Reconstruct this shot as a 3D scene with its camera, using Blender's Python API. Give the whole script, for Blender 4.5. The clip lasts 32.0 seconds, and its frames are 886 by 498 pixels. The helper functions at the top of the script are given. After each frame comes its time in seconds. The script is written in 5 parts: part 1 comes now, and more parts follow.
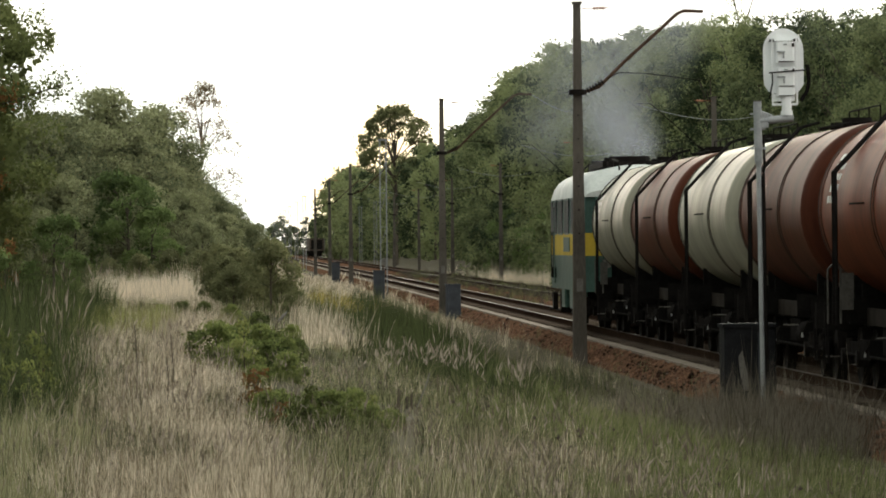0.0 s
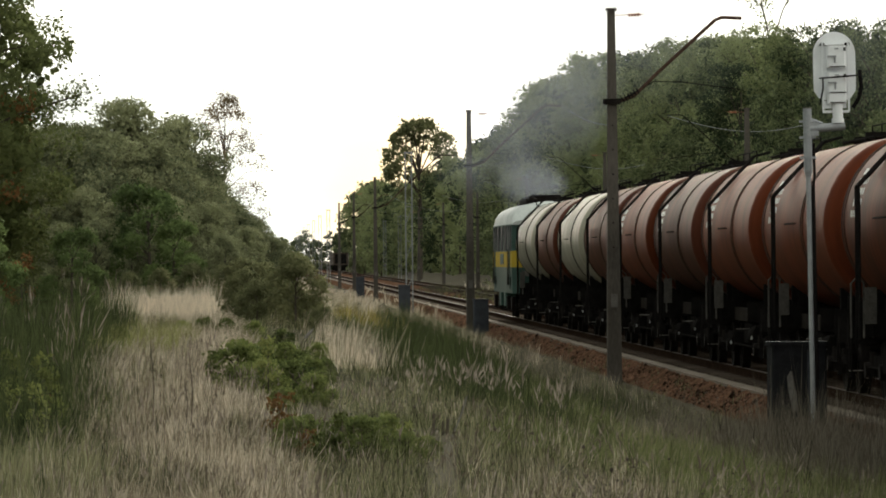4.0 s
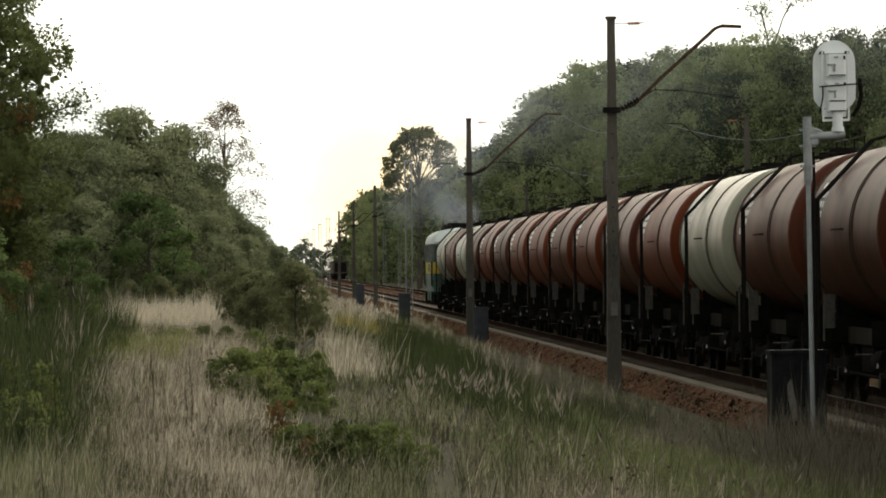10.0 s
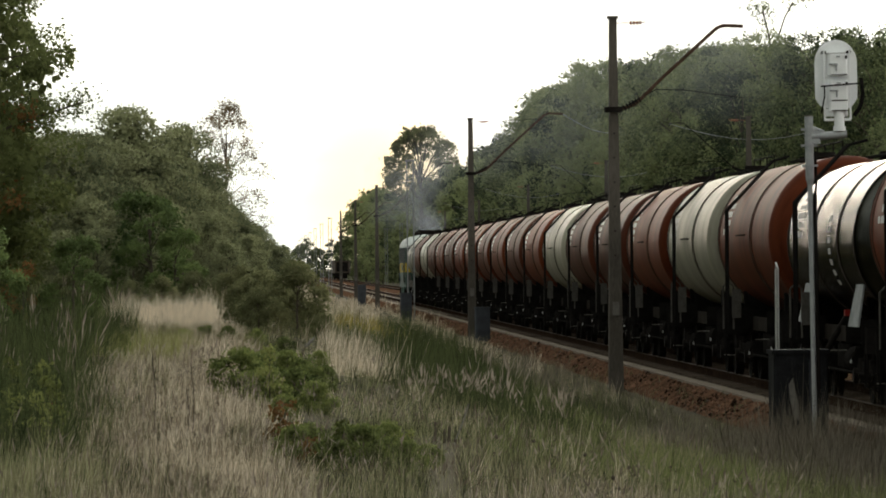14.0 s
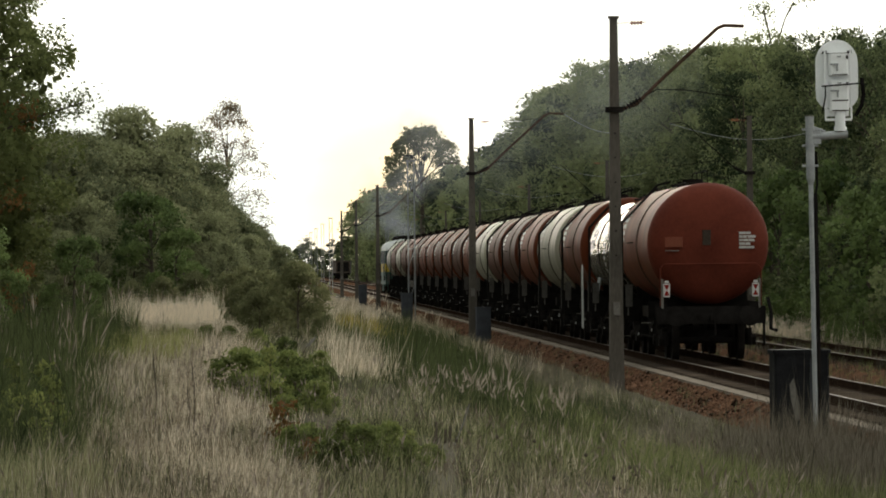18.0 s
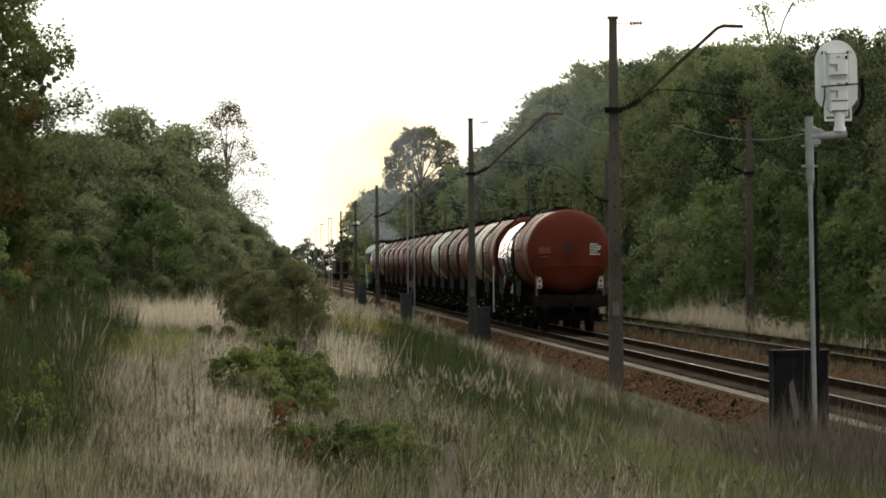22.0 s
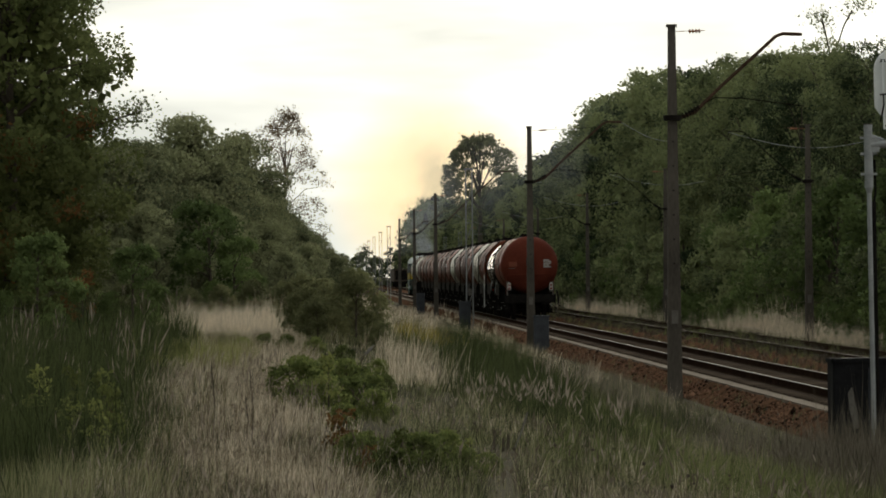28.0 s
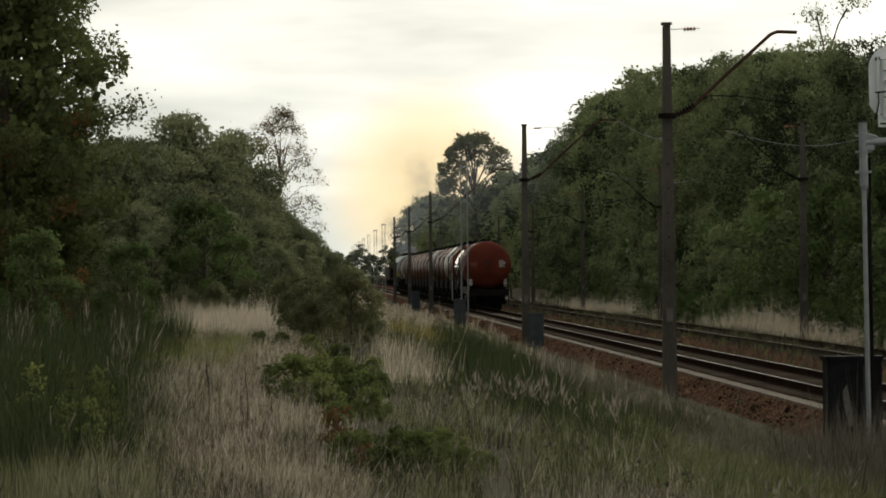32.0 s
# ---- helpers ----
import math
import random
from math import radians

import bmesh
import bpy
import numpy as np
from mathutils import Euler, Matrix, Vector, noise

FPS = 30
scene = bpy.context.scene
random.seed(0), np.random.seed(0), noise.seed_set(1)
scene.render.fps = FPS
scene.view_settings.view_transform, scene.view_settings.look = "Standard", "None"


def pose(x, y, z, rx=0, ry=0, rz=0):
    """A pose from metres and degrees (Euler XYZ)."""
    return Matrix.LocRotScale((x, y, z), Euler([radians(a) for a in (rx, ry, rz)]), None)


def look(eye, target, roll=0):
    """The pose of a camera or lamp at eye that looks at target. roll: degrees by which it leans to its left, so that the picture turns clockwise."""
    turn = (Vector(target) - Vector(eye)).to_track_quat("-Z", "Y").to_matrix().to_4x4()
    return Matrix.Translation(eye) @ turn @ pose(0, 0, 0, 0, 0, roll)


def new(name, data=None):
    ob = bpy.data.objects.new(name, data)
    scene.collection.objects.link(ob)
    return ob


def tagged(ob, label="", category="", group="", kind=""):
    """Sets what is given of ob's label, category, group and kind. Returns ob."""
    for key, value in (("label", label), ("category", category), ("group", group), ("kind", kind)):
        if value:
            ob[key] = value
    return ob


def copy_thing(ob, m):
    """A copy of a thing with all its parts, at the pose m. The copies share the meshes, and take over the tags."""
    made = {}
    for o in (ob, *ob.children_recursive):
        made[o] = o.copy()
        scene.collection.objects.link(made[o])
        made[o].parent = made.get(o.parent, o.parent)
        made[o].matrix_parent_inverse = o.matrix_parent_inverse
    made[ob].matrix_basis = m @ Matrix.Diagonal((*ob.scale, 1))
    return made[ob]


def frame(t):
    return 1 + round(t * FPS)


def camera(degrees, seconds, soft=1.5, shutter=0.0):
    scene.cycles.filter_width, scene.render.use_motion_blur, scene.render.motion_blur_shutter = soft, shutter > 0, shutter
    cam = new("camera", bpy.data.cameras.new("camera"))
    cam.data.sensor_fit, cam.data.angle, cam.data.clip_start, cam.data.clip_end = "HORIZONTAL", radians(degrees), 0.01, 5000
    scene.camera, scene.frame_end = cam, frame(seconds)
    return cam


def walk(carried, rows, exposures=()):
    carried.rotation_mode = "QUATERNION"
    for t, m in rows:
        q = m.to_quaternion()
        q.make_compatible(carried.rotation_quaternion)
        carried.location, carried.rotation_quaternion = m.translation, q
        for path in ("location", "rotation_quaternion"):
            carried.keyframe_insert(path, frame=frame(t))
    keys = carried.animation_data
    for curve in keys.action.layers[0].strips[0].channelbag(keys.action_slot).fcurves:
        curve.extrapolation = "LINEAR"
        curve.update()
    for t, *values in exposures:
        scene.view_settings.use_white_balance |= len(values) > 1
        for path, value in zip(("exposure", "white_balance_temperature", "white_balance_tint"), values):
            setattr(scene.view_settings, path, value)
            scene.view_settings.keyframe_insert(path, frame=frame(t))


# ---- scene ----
# camera: stands on a bank beside the line, long lens, pans a little
F_LEN = 8615.0
EYE_Z = 2.3
cam = camera(2 * math.degrees(math.atan(784 / F_LEN)), 32.0, soft=1.8)


def aim(sx, sy, back=0.0, roll=-0.55):
    yaw = math.atan(324 / F_LEN) - sx / F_LEN
    pitch = math.atan(32 / F_LEN) + sy / F_LEN
    eye = Vector((0.0, -back, EYE_Z))
    return look(eye, eye + Vector((math.sin(yaw), math.cos(yaw), math.tan(pitch))) * 100, roll)


SWAYS = """0:-44,-41,3.5 0.25:-43,-51,1.6 0.5:-41,-57,0 1:-15,-58,0 1.5:0,-47.5,0 2:6,-35.5,0 2.5:4.6,-29,0 3:1.6,-24.5,0 3.5:0,-20,0
5.5:-10.7,-6,0 6:-10.7,-4.6,0 6.5:-7.7,-0.8,0 7:-6.1,-0.4,0 8:-4.6,-0.4,0 9:-3,-0.4,0 10:-3,-0.4,0 11:-1.5,-1.2,0 12:0,-1.4,0 13:0,-0.8,0
14:0,-1.2,0 14.5:-0.8,-1.2,0 16.5:-0.8,-0.8,0 17:0,-0.8,0 18:1.5,-1.2,0 19:0.4,-0.3,0 20:2,0,0 21:1.6,-0.6,0 22:0.4,-0.6,0 23:1.6,0,0
23.5:3.1,-1,0 24:4.6,-1,0 24.5:9.2,-4.6,0 25:1.5,-43,0 25.5:1.6,-46,0 27.5:85.8,12.2,0 28:104,14.6,0 28.5:102.6,14.3,0 29:101,11,0
30:96.5,10.9,0 31:95,11,0 32:95,10.9,0"""
rows = []
for item in SWAYS.split():
    t, vals = item.split(":")
    sx, sy, bk = [float(v) for v in vals.split(",")]
    rows.append((float(t), aim(sx, sy, bk)))
walk(cam, rows, exposures=[(0, 0.65), (1, 1.0), (3.5, 0.42), (6, 0.17), (24.5, 0.17), (25.5, 0.2), (27.5, -0.32), (29, -0.47), (32, -0.55)])

# ---- light: low sun ahead behind thin cloud ----
SUN_AZ, SUN_EL = radians(2.6), radians(2.2)
world = bpy.data.worlds.new("evening_sky")
scene.world = world
world.use_nodes = True
wn, wl = world.node_tree.nodes, world.node_tree.links
wn.clear()
w_out, w_bg, w_sky = wn.new("ShaderNodeOutputWorld"), wn.new("ShaderNodeBackground"), wn.new("ShaderNodeTexSky")
w_sky.sky_type, w_sky.sun_disc = "NISHITA", False
w_sky.sun_elevation, w_sky.sun_rotation = SUN_EL, SUN_AZ
w_sky.dust_density, w_sky.air_density = 3.0, 1.0
w_co, w_map, w_cl, w_rmp, w_mix = (wn.new("ShaderNodeTexCoord"), wn.new("ShaderNodeMapping"), wn.new("ShaderNodeTexNoise"),
                                   wn.new("ShaderNodeValToRGB"), wn.new("ShaderNodeMix"))
w_map.inputs["Scale"].default_value = (7.0, 7.0, 38.0)
w_cl.inputs["Scale"].default_value, w_cl.inputs["Detail"].default_value = 1.0, 5.0
w_rmp.color_ramp.elements[0].position, w_rmp.color_ramp.elements[1].position = 0.36, 0.6
w_rmp.color_ramp.elements[0].color, w_rmp.color_ramp.elements[1].color = (5.6, 6.0, 5.5, 1), (10.8, 10.9, 9.9, 1)
w_mix.data_type = "RGBA"
w_mix.inputs["Factor"].default_value = 0.98
w_sep, w_rng, w_mul = wn.new("ShaderNodeSeparateXYZ"), wn.new("ShaderNodeMapRange"), wn.new("ShaderNodeVectorMath")
w_rng.interpolation_type = "SMOOTHSTEP"
for key, val in (("From Min", -0.6), ("From Max", 1.0), ("To Min", 0.95), ("To Max", 1.75)):
    w_rng.inputs[key].default_value = val
w_mul.operation = "MULTIPLY"
wl.new(w_co.outputs["Generated"], w_map.inputs["Vector"])
wl.new(w_co.outputs["Generated"], w_sep.inputs["Vector"])
wl.new(w_sep.outputs["Y"], w_rng.inputs["Value"])
wl.new(w_map.outputs["Vector"], w_cl.inputs["Vector"])
w_tilt = wn.new("ShaderNodeMath")
w_tilt.operation = "ADD"
w_side = wn.new("ShaderNodeMapRange")
for key, val in (("From Min", -0.07), ("From Max", 0.06), ("To Min", -0.17), ("To Max", 0.1)):
    w_side.inputs[key].default_value = val
wl.new(w_sep.outputs["X"], w_side.inputs["Value"])
wl.new(w_side.outputs["Result"], w_tilt.inputs[0])
wl.new(w_cl.outputs["Fac"], w_tilt.inputs[1])
wl.new(w_tilt.outputs[0], w_rmp.inputs["Fac"])
wl.new(w_sky.outputs["Color"], w_mix.inputs["A"])
wl.new(w_rmp.outputs["Color"], w_mix.inputs["B"])
w_dot, w_near, w_glow = wn.new("ShaderNodeVectorMath"), wn.new("ShaderNodeMapRange"), wn.new("ShaderNodeMix")
w_dot.operation, w_glow.data_type = "DOT_PRODUCT", "RGBA"
GLOW_EL, GLOW_AZ = radians(1.0), radians(1.4)
w_dot.inputs[1].default_value = (math.sin(GLOW_AZ) * math.cos(GLOW_EL), math.cos(GLOW_AZ) * math.cos(GLOW_EL), math.sin(GLOW_EL))
for key, val in (("From Min", math.cos(radians(1.45))), ("From Max", 1.0), ("To Min", 0.0), ("To Max", 0.9)):
    w_near.inputs[key].default_value = val
w_near.interpolation_type = "SMOOTHSTEP"
w_glow.inputs["B"].default_value = (9.2, 7.2, 4.0, 1)
wl.new(w_co.outputs["Generated"], w_dot.inputs[0])
wl.new(w_dot.outputs["Value"], w_near.inputs["Value"])
wl.new(w_near.outputs["Result"], w_glow.inputs["Factor"])
wl.new(w_mix.outputs["Result"], w_glow.inputs["A"])
wl.new(w_glow.outputs["Result"], w_mul.inputs[0])
wl.new(w_rng.outputs["Result"], w_mul.inputs[1])
wl.new(w_mul.outputs["Vector"], w_bg.inputs["Color"])
wl.new(w_bg.outputs["Background"], w_out.inputs["Surface"])
w_bg.inputs["Strength"].default_value = 0.1
sun_data = bpy.data.lights.new("sun", "SUN")
sun_data.energy, sun_data.angle, sun_data.color = 0.6, radians(12), (1.0, 0.86, 0.68)
sun = new("sun", sun_data)
sun.matrix_world = look((0, 0, 50), Vector((0, 0, 50)) - Vector((math.sin(SUN_AZ) * math.cos(SUN_EL), math.cos(SUN_AZ) * math.cos(SUN_EL), math.sin(SUN_EL))))


# ---- materials ----
def material(name, dark, light, rough=0.8, scale=3.0, fine=40.0, bump=0.2, metal=0.0, island=0.0, obj=0.0, stretch=(1, 1, 1), spec=0.06, translucent=0.0):
    """Base colour that drifts between two tones on two scales, with fine relief; island and obj: how far pieces and copies differ."""
    m = bpy.data.materials.new(name)
    m.use_nodes = True
    n, l = m.node_tree.nodes, m.node_tree.links
    b = n["Principled BSDF"]
    co, mp, n1, n2 = n.new("ShaderNodeTexCoord"), n.new("ShaderNodeMapping"), n.new("ShaderNodeTexNoise"), n.new("ShaderNodeTexNoise")
    mp.inputs["Scale"].default_value = stretch
    n1.inputs["Scale"].default_value, n1.inputs["Detail"].default_value = scale, 6
    n2.inputs["Scale"].default_value, n2.inputs["Detail"].default_value = fine, 3
    l.new(co.outputs["Object"], mp.inputs["Vector"])
    for k in (n1, n2):
        l.new(mp.outputs["Vector"], k.inputs["Vector"])
    add = n.new("ShaderNodeMath")
    add.operation = "MULTIPLY_ADD"
    l.new(n2.outputs["Fac"], add.inputs[0])
    add.inputs[1].default_value = 0.5
    l.new(n1.outputs["Fac"], add.inputs[2])
    last = add
    for amount, source in ((island, "ShaderNodeNewGeometry"), (obj, "ShaderNodeObjectInfo")):
        if amount:
            g, s = n.new(source), n.new("ShaderNodeMath")
            s.operation = "MULTIPLY_ADD"
            l.new(g.outputs["Random Per Island" if amount == island and source.endswith("Geometry") else "Random"], s.inputs[0])
            s.inputs[1].default_value = amount
            l.new(last.outputs[0], s.inputs[2])
            off = n.new("ShaderNodeMath")
            off.operation = "SUBTRACT"
            l.new(s.outputs[0], off.inputs[0])
            off.inputs[1].default_value = amount / 2
            last = off
    ramp = n.new("ShaderNodeValToRGB")
    ramp.color_ramp.elements[0].position, ramp.color_ramp.elements[1].position = 0.42, 1.0
    ramp.color_ramp.elements[0].color, ramp.color_ramp.elements[1].color = (*dark, 1), (*light, 1)
    l.new(last.outputs[0], ramp.inputs["Fac"])
    l.new(ramp.outputs["Color"], b.inputs["Base Color"])
    b.inputs["Roughness"].default_value, b.inputs["Metallic"].default_value = rough, metal
    b.inputs["Specular IOR Level"].default_value = spec
    if bump:
        bp = n.new("ShaderNodeBump")
        bp.inputs["Strength"].default_value, bp.inputs["Distance"].default_value = bump, 0.02
        l.new(add.outputs[0], bp.inputs["Height"])
        l.new(bp.outputs["Normal"], b.inputs["Normal"])
    if translucent:
        tr, mx = n.new("ShaderNodeBsdfTranslucent"), n.new("ShaderNodeMixShader")
        mx.inputs["Fac"].default_value = translucent
        l.new(ramp.outputs["Color"], tr.inputs["Color"])
        l.new(b.outputs["BSDF"], mx.inputs[1])
        l.new(tr.outputs["BSDF"], mx.inputs[2])
        l.new(mx.outputs["Shader"], n["Material Output"].inputs["Surface"])
    return m


def foliage(name, dark, light, island=0.14, obj=0.8, **kw):
    return material(name, dark, light, rough=0.7, scale=0.8, fine=5.0, bump=0, island=island, obj=obj, spec=0.08, translucent=0.42, **kw)


M_SOIL = material("soil", (0.03, 0.026, 0.016), (0.075, 0.063, 0.037), 0.95, 0.4, 6, 0.6)
M_BALLAST = material("grey_brown_ballast", (0.03, 0.023, 0.018), (0.17, 0.135, 0.11), 1.0, 3, 25, 0.9, spec=0.0)
M_BED_EDGE = material("pale_bed_edge", (0.1, 0.08, 0.062), (0.21, 0.17, 0.135), 0.9, 2, 22, 0.5, stretch=(1, 0.3, 1))
# Arm's brown carries the warm light on its outer end.
M_ARM = material("warm_brown_tube", (0.025, 0.016, 0.011), (0.1, 0.06, 0.04), 0.8, 4, 30, 0.1)
M_BROWN = material("rusty_ballast", (0.034, 0.02, 0.013), (0.135, 0.074, 0.046), 1.0, 2, 18, 1.0, spec=0.0)
M_STONE = material("ballast_stone", (0.018, 0.011, 0.008), (0.17, 0.094, 0.062), 0.95, 2, 18, 0.4, island=0.8, spec=0.0)
M_RAIL = material("rail_rust", (0.014, 0.009, 0.007), (0.045, 0.028, 0.02), 0.8, 3, 30, 0.2, spec=0.0)
M_RAILTOP = material("polished_rail_head", (0.06, 0.045, 0.035), (0.13, 0.1, 0.08), 0.55, 3, 30, 0.03, metal=0.9)
M_SLEEPER = material("grimy_sleeper", (0.035, 0.027, 0.02), (0.13, 0.1, 0.08), 0.9, 5, 40, 0.4, obj=0.3, spec=0.0)
M_MAST = material("weathered_concrete", (0.042, 0.037, 0.031), (0.12, 0.105, 0.09), 0.9, 1.5, 20, 0.4, stretch=(1, 1, 0.3))
M_LATTICE = material("dull_galvanised_steel", (0.17, 0.175, 0.18), (0.3, 0.305, 0.31), 0.7, 4, 30, 0.1)
M_GALV = material("galvanised_steel", (0.24, 0.25, 0.26), (0.42, 0.43, 0.44), 0.55, 4, 30, 0.1, metal=0.3)
M_STEEL = material("dark_steel", (0.006, 0.005, 0.0045), (0.02, 0.017, 0.015), 0.75, 4, 30, 0.2, spec=0.02)
M_BLACK = material("grimy_black", (0.006, 0.0055, 0.005), (0.02, 0.018, 0.017), 0.9, 3, 25, 0.3, spec=0.0)
M_SOLE = material("grimy_brown_frame", (0.007, 0.006, 0.005), (0.03, 0.024, 0.02), 0.8, 2, 18, 0.3, spec=0.02)
M_DULLWHITE = material("dull_white_paint", (0.4, 0.4, 0.39), (0.58, 0.57, 0.55), 0.6, 4, 30, 0.05)
M_WHITE = material("white_enamel", (0.78, 0.79, 0.8), (0.92, 0.93, 0.94), 0.5, 3, 25, 0.1, spec=0.3)
M_LABEL = material("white_lettering", (0.34, 0.32, 0.3), (0.52, 0.5, 0.48), 0.6, 5, 30, 0.05)
M_BOARD = material("grey_board", (0.08, 0.074, 0.067), (0.21, 0.195, 0.175), 0.7, 4, 30, 0.1)
M_PLATE = material("grimy_plate", (0.045, 0.041, 0.037), (0.13, 0.12, 0.108), 0.7, 4, 30, 0.1)
M_RED = material("sign_red", (0.14, 0.012, 0.01), (0.24, 0.02, 0.016), 0.5, 4, 30, 0.05)
M_CABINET = material("dark_cabinet", (0.007, 0.007, 0.008), (0.022, 0.022, 0.024), 0.6, 3, 25, 0.2, spec=0.02)
M_BLUEGREY = material("blue_grey_cabinet", (0.035, 0.038, 0.045), (0.075, 0.08, 0.092), 0.6, 3, 25, 0.2, spec=0.02)
M_ORANGE = material("brown_insulator", (0.25, 0.1, 0.05), (0.4, 0.18, 0.1), 0.35, 5, 30, 0.05)
M_BARK = material("bark", (0.04, 0.032, 0.025), (0.12, 0.1, 0.08), 0.95, 4, 20, 0.8, stretch=(1, 1, 0.25))
TANKS = {}
for key, dark, light, rough, metal in (
        ("brown", (0.02, 0.007, 0.0045), (0.092, 0.03, 0.0175), 0.45, 0.0), ("red", (0.032, 0.0085, 0.004), (0.128, 0.033, 0.015), 0.45, 0.0),
        ("white", (0.11, 0.104, 0.082), (0.31, 0.293, 0.23), 0.4, 0.0), ("silver", (0.022, 0.022, 0.021), (0.075, 0.074, 0.068), 0.22, 1.0)):
    TANKS[key] = material(key + "_tank_paint", dark, light, rough, 0.9, 5, 0.0 if metal else 0.02, metal=metal, spec=0.3 if key == "silver" else 0.03 if key == "white" else 0.012, obj=0.25, stretch=(0.35, 1.6, 0.3))
TANKS["silver"].node_tree.nodes["Principled BSDF"].inputs["Specular Tint"].default_value = (0.22, 0.22, 0.22, 1)
M_REDEND = material("rust_red_tank_end", (0.066, 0.014, 0.008), (0.125, 0.029, 0.017), 0.65, 1.2, 14, 0.08)
M_PALERED = material("faded_red_plate", (0.12, 0.035, 0.022), (0.2, 0.065, 0.04), 0.65, 1.2, 14, 0.08)
M_RING = material("dark_band", (0.02, 0.015, 0.012), (0.06, 0.045, 0.035), 0.7, 3, 25, 0.2)
M_GREEN = material("loco_green", (0.02, 0.042, 0.035), (0.055, 0.1, 0.085), 0.5, 1, 12, 0.05, spec=0.06)
M_YELLOW = material("loco_yellow", (0.3, 0.21, 0.02), (0.46, 0.33, 0.045), 0.8, 1, 12, 0.05, spec=0.08)
M_CREAM = material("loco_grey_roof", (0.3, 0.32, 0.31), (0.5, 0.52, 0.5), 0.6, 1, 12, 0.05, spec=0.08)
M_GLASS = material("dark_glass", (0.01, 0.012, 0.014), (0.03, 0.035, 0.04), 0.55, 1, 5, 0, spec=0.03)
L_RIGHT = foliage("wood_leaves", (0.03, 0.046, 0.022), (0.26, 0.29, 0.135), 0.34)
L_LEFT = foliage("broad_leaves", (0.034, 0.05, 0.018), (0.2, 0.225, 0.08), obj=0.1)
L_SHRUB = foliage("shrub_leaves", (0.08, 0.095, 0.05), (0.33, 0.34, 0.185), 0.3, obj=0.3)
L_FRESH = foliage("fresh_green_leaves", (0.045, 0.07, 0.024), (0.2, 0.26, 0.09), obj=0.3)
L_OLIVE = foliage("olive_leaves", (0.06, 0.068, 0.03), (0.26, 0.26, 0.125), obj=0.25)
L_BRIGHT = foliage("bright_shrub_leaves", (0.035, 0.052, 0.015), (0.24, 0.275, 0.088), 0.36, obj=0.35)
L_RUST = foliage("turning_leaves", (0.075, 0.04, 0.014), (0.22, 0.12, 0.045))
L_LIME = foliage("yellow_green_leaves", (0.075, 0.09, 0.024), (0.31, 0.33, 0.11))
L_TAN = foliage("thin_tan_leaves", (0.13, 0.1, 0.06), (0.36, 0.26, 0.15))
G_DRY = foliage("dry_grass", (0.16, 0.13, 0.085), (0.84, 0.72, 0.56), 1.1)
G_MIX = foliage("meadow_grass", (0.035, 0.042, 0.018), (0.25, 0.24, 0.13), 1.1)
G_SOFT = foliage("soft_pale_grass", (0.03, 0.033, 0.016), (0.33, 0.32, 0.18), 1.1)
G_GREEN = foliage("green_grass", (0.02, 0.03, 0.01), (0.19, 0.21, 0.085), 1.1)
G_DARK = foliage("dark_sedge", (0.012, 0.02, 0.008), (0.095, 0.112, 0.044), 0.9, obj=0.0)
G_WEED = foliage("withered_weeds", (0.035, 0.03, 0.022), (0.19, 0.165, 0.128), 1.1)
G_GOLD = foliage("goldenrod", (0.16, 0.13, 0.03), (0.45, 0.36, 0.09), 1.1)
G_LIME = foliage("yellow_green_herbage", (0.08, 0.085, 0.03), (0.34, 0.34, 0.13), 1.0, obj=0.0)
G_PLUME = foliage("seed_plumes", (0.13, 0.105, 0.08), (0.36, 0.3, 0.25), 1.1)


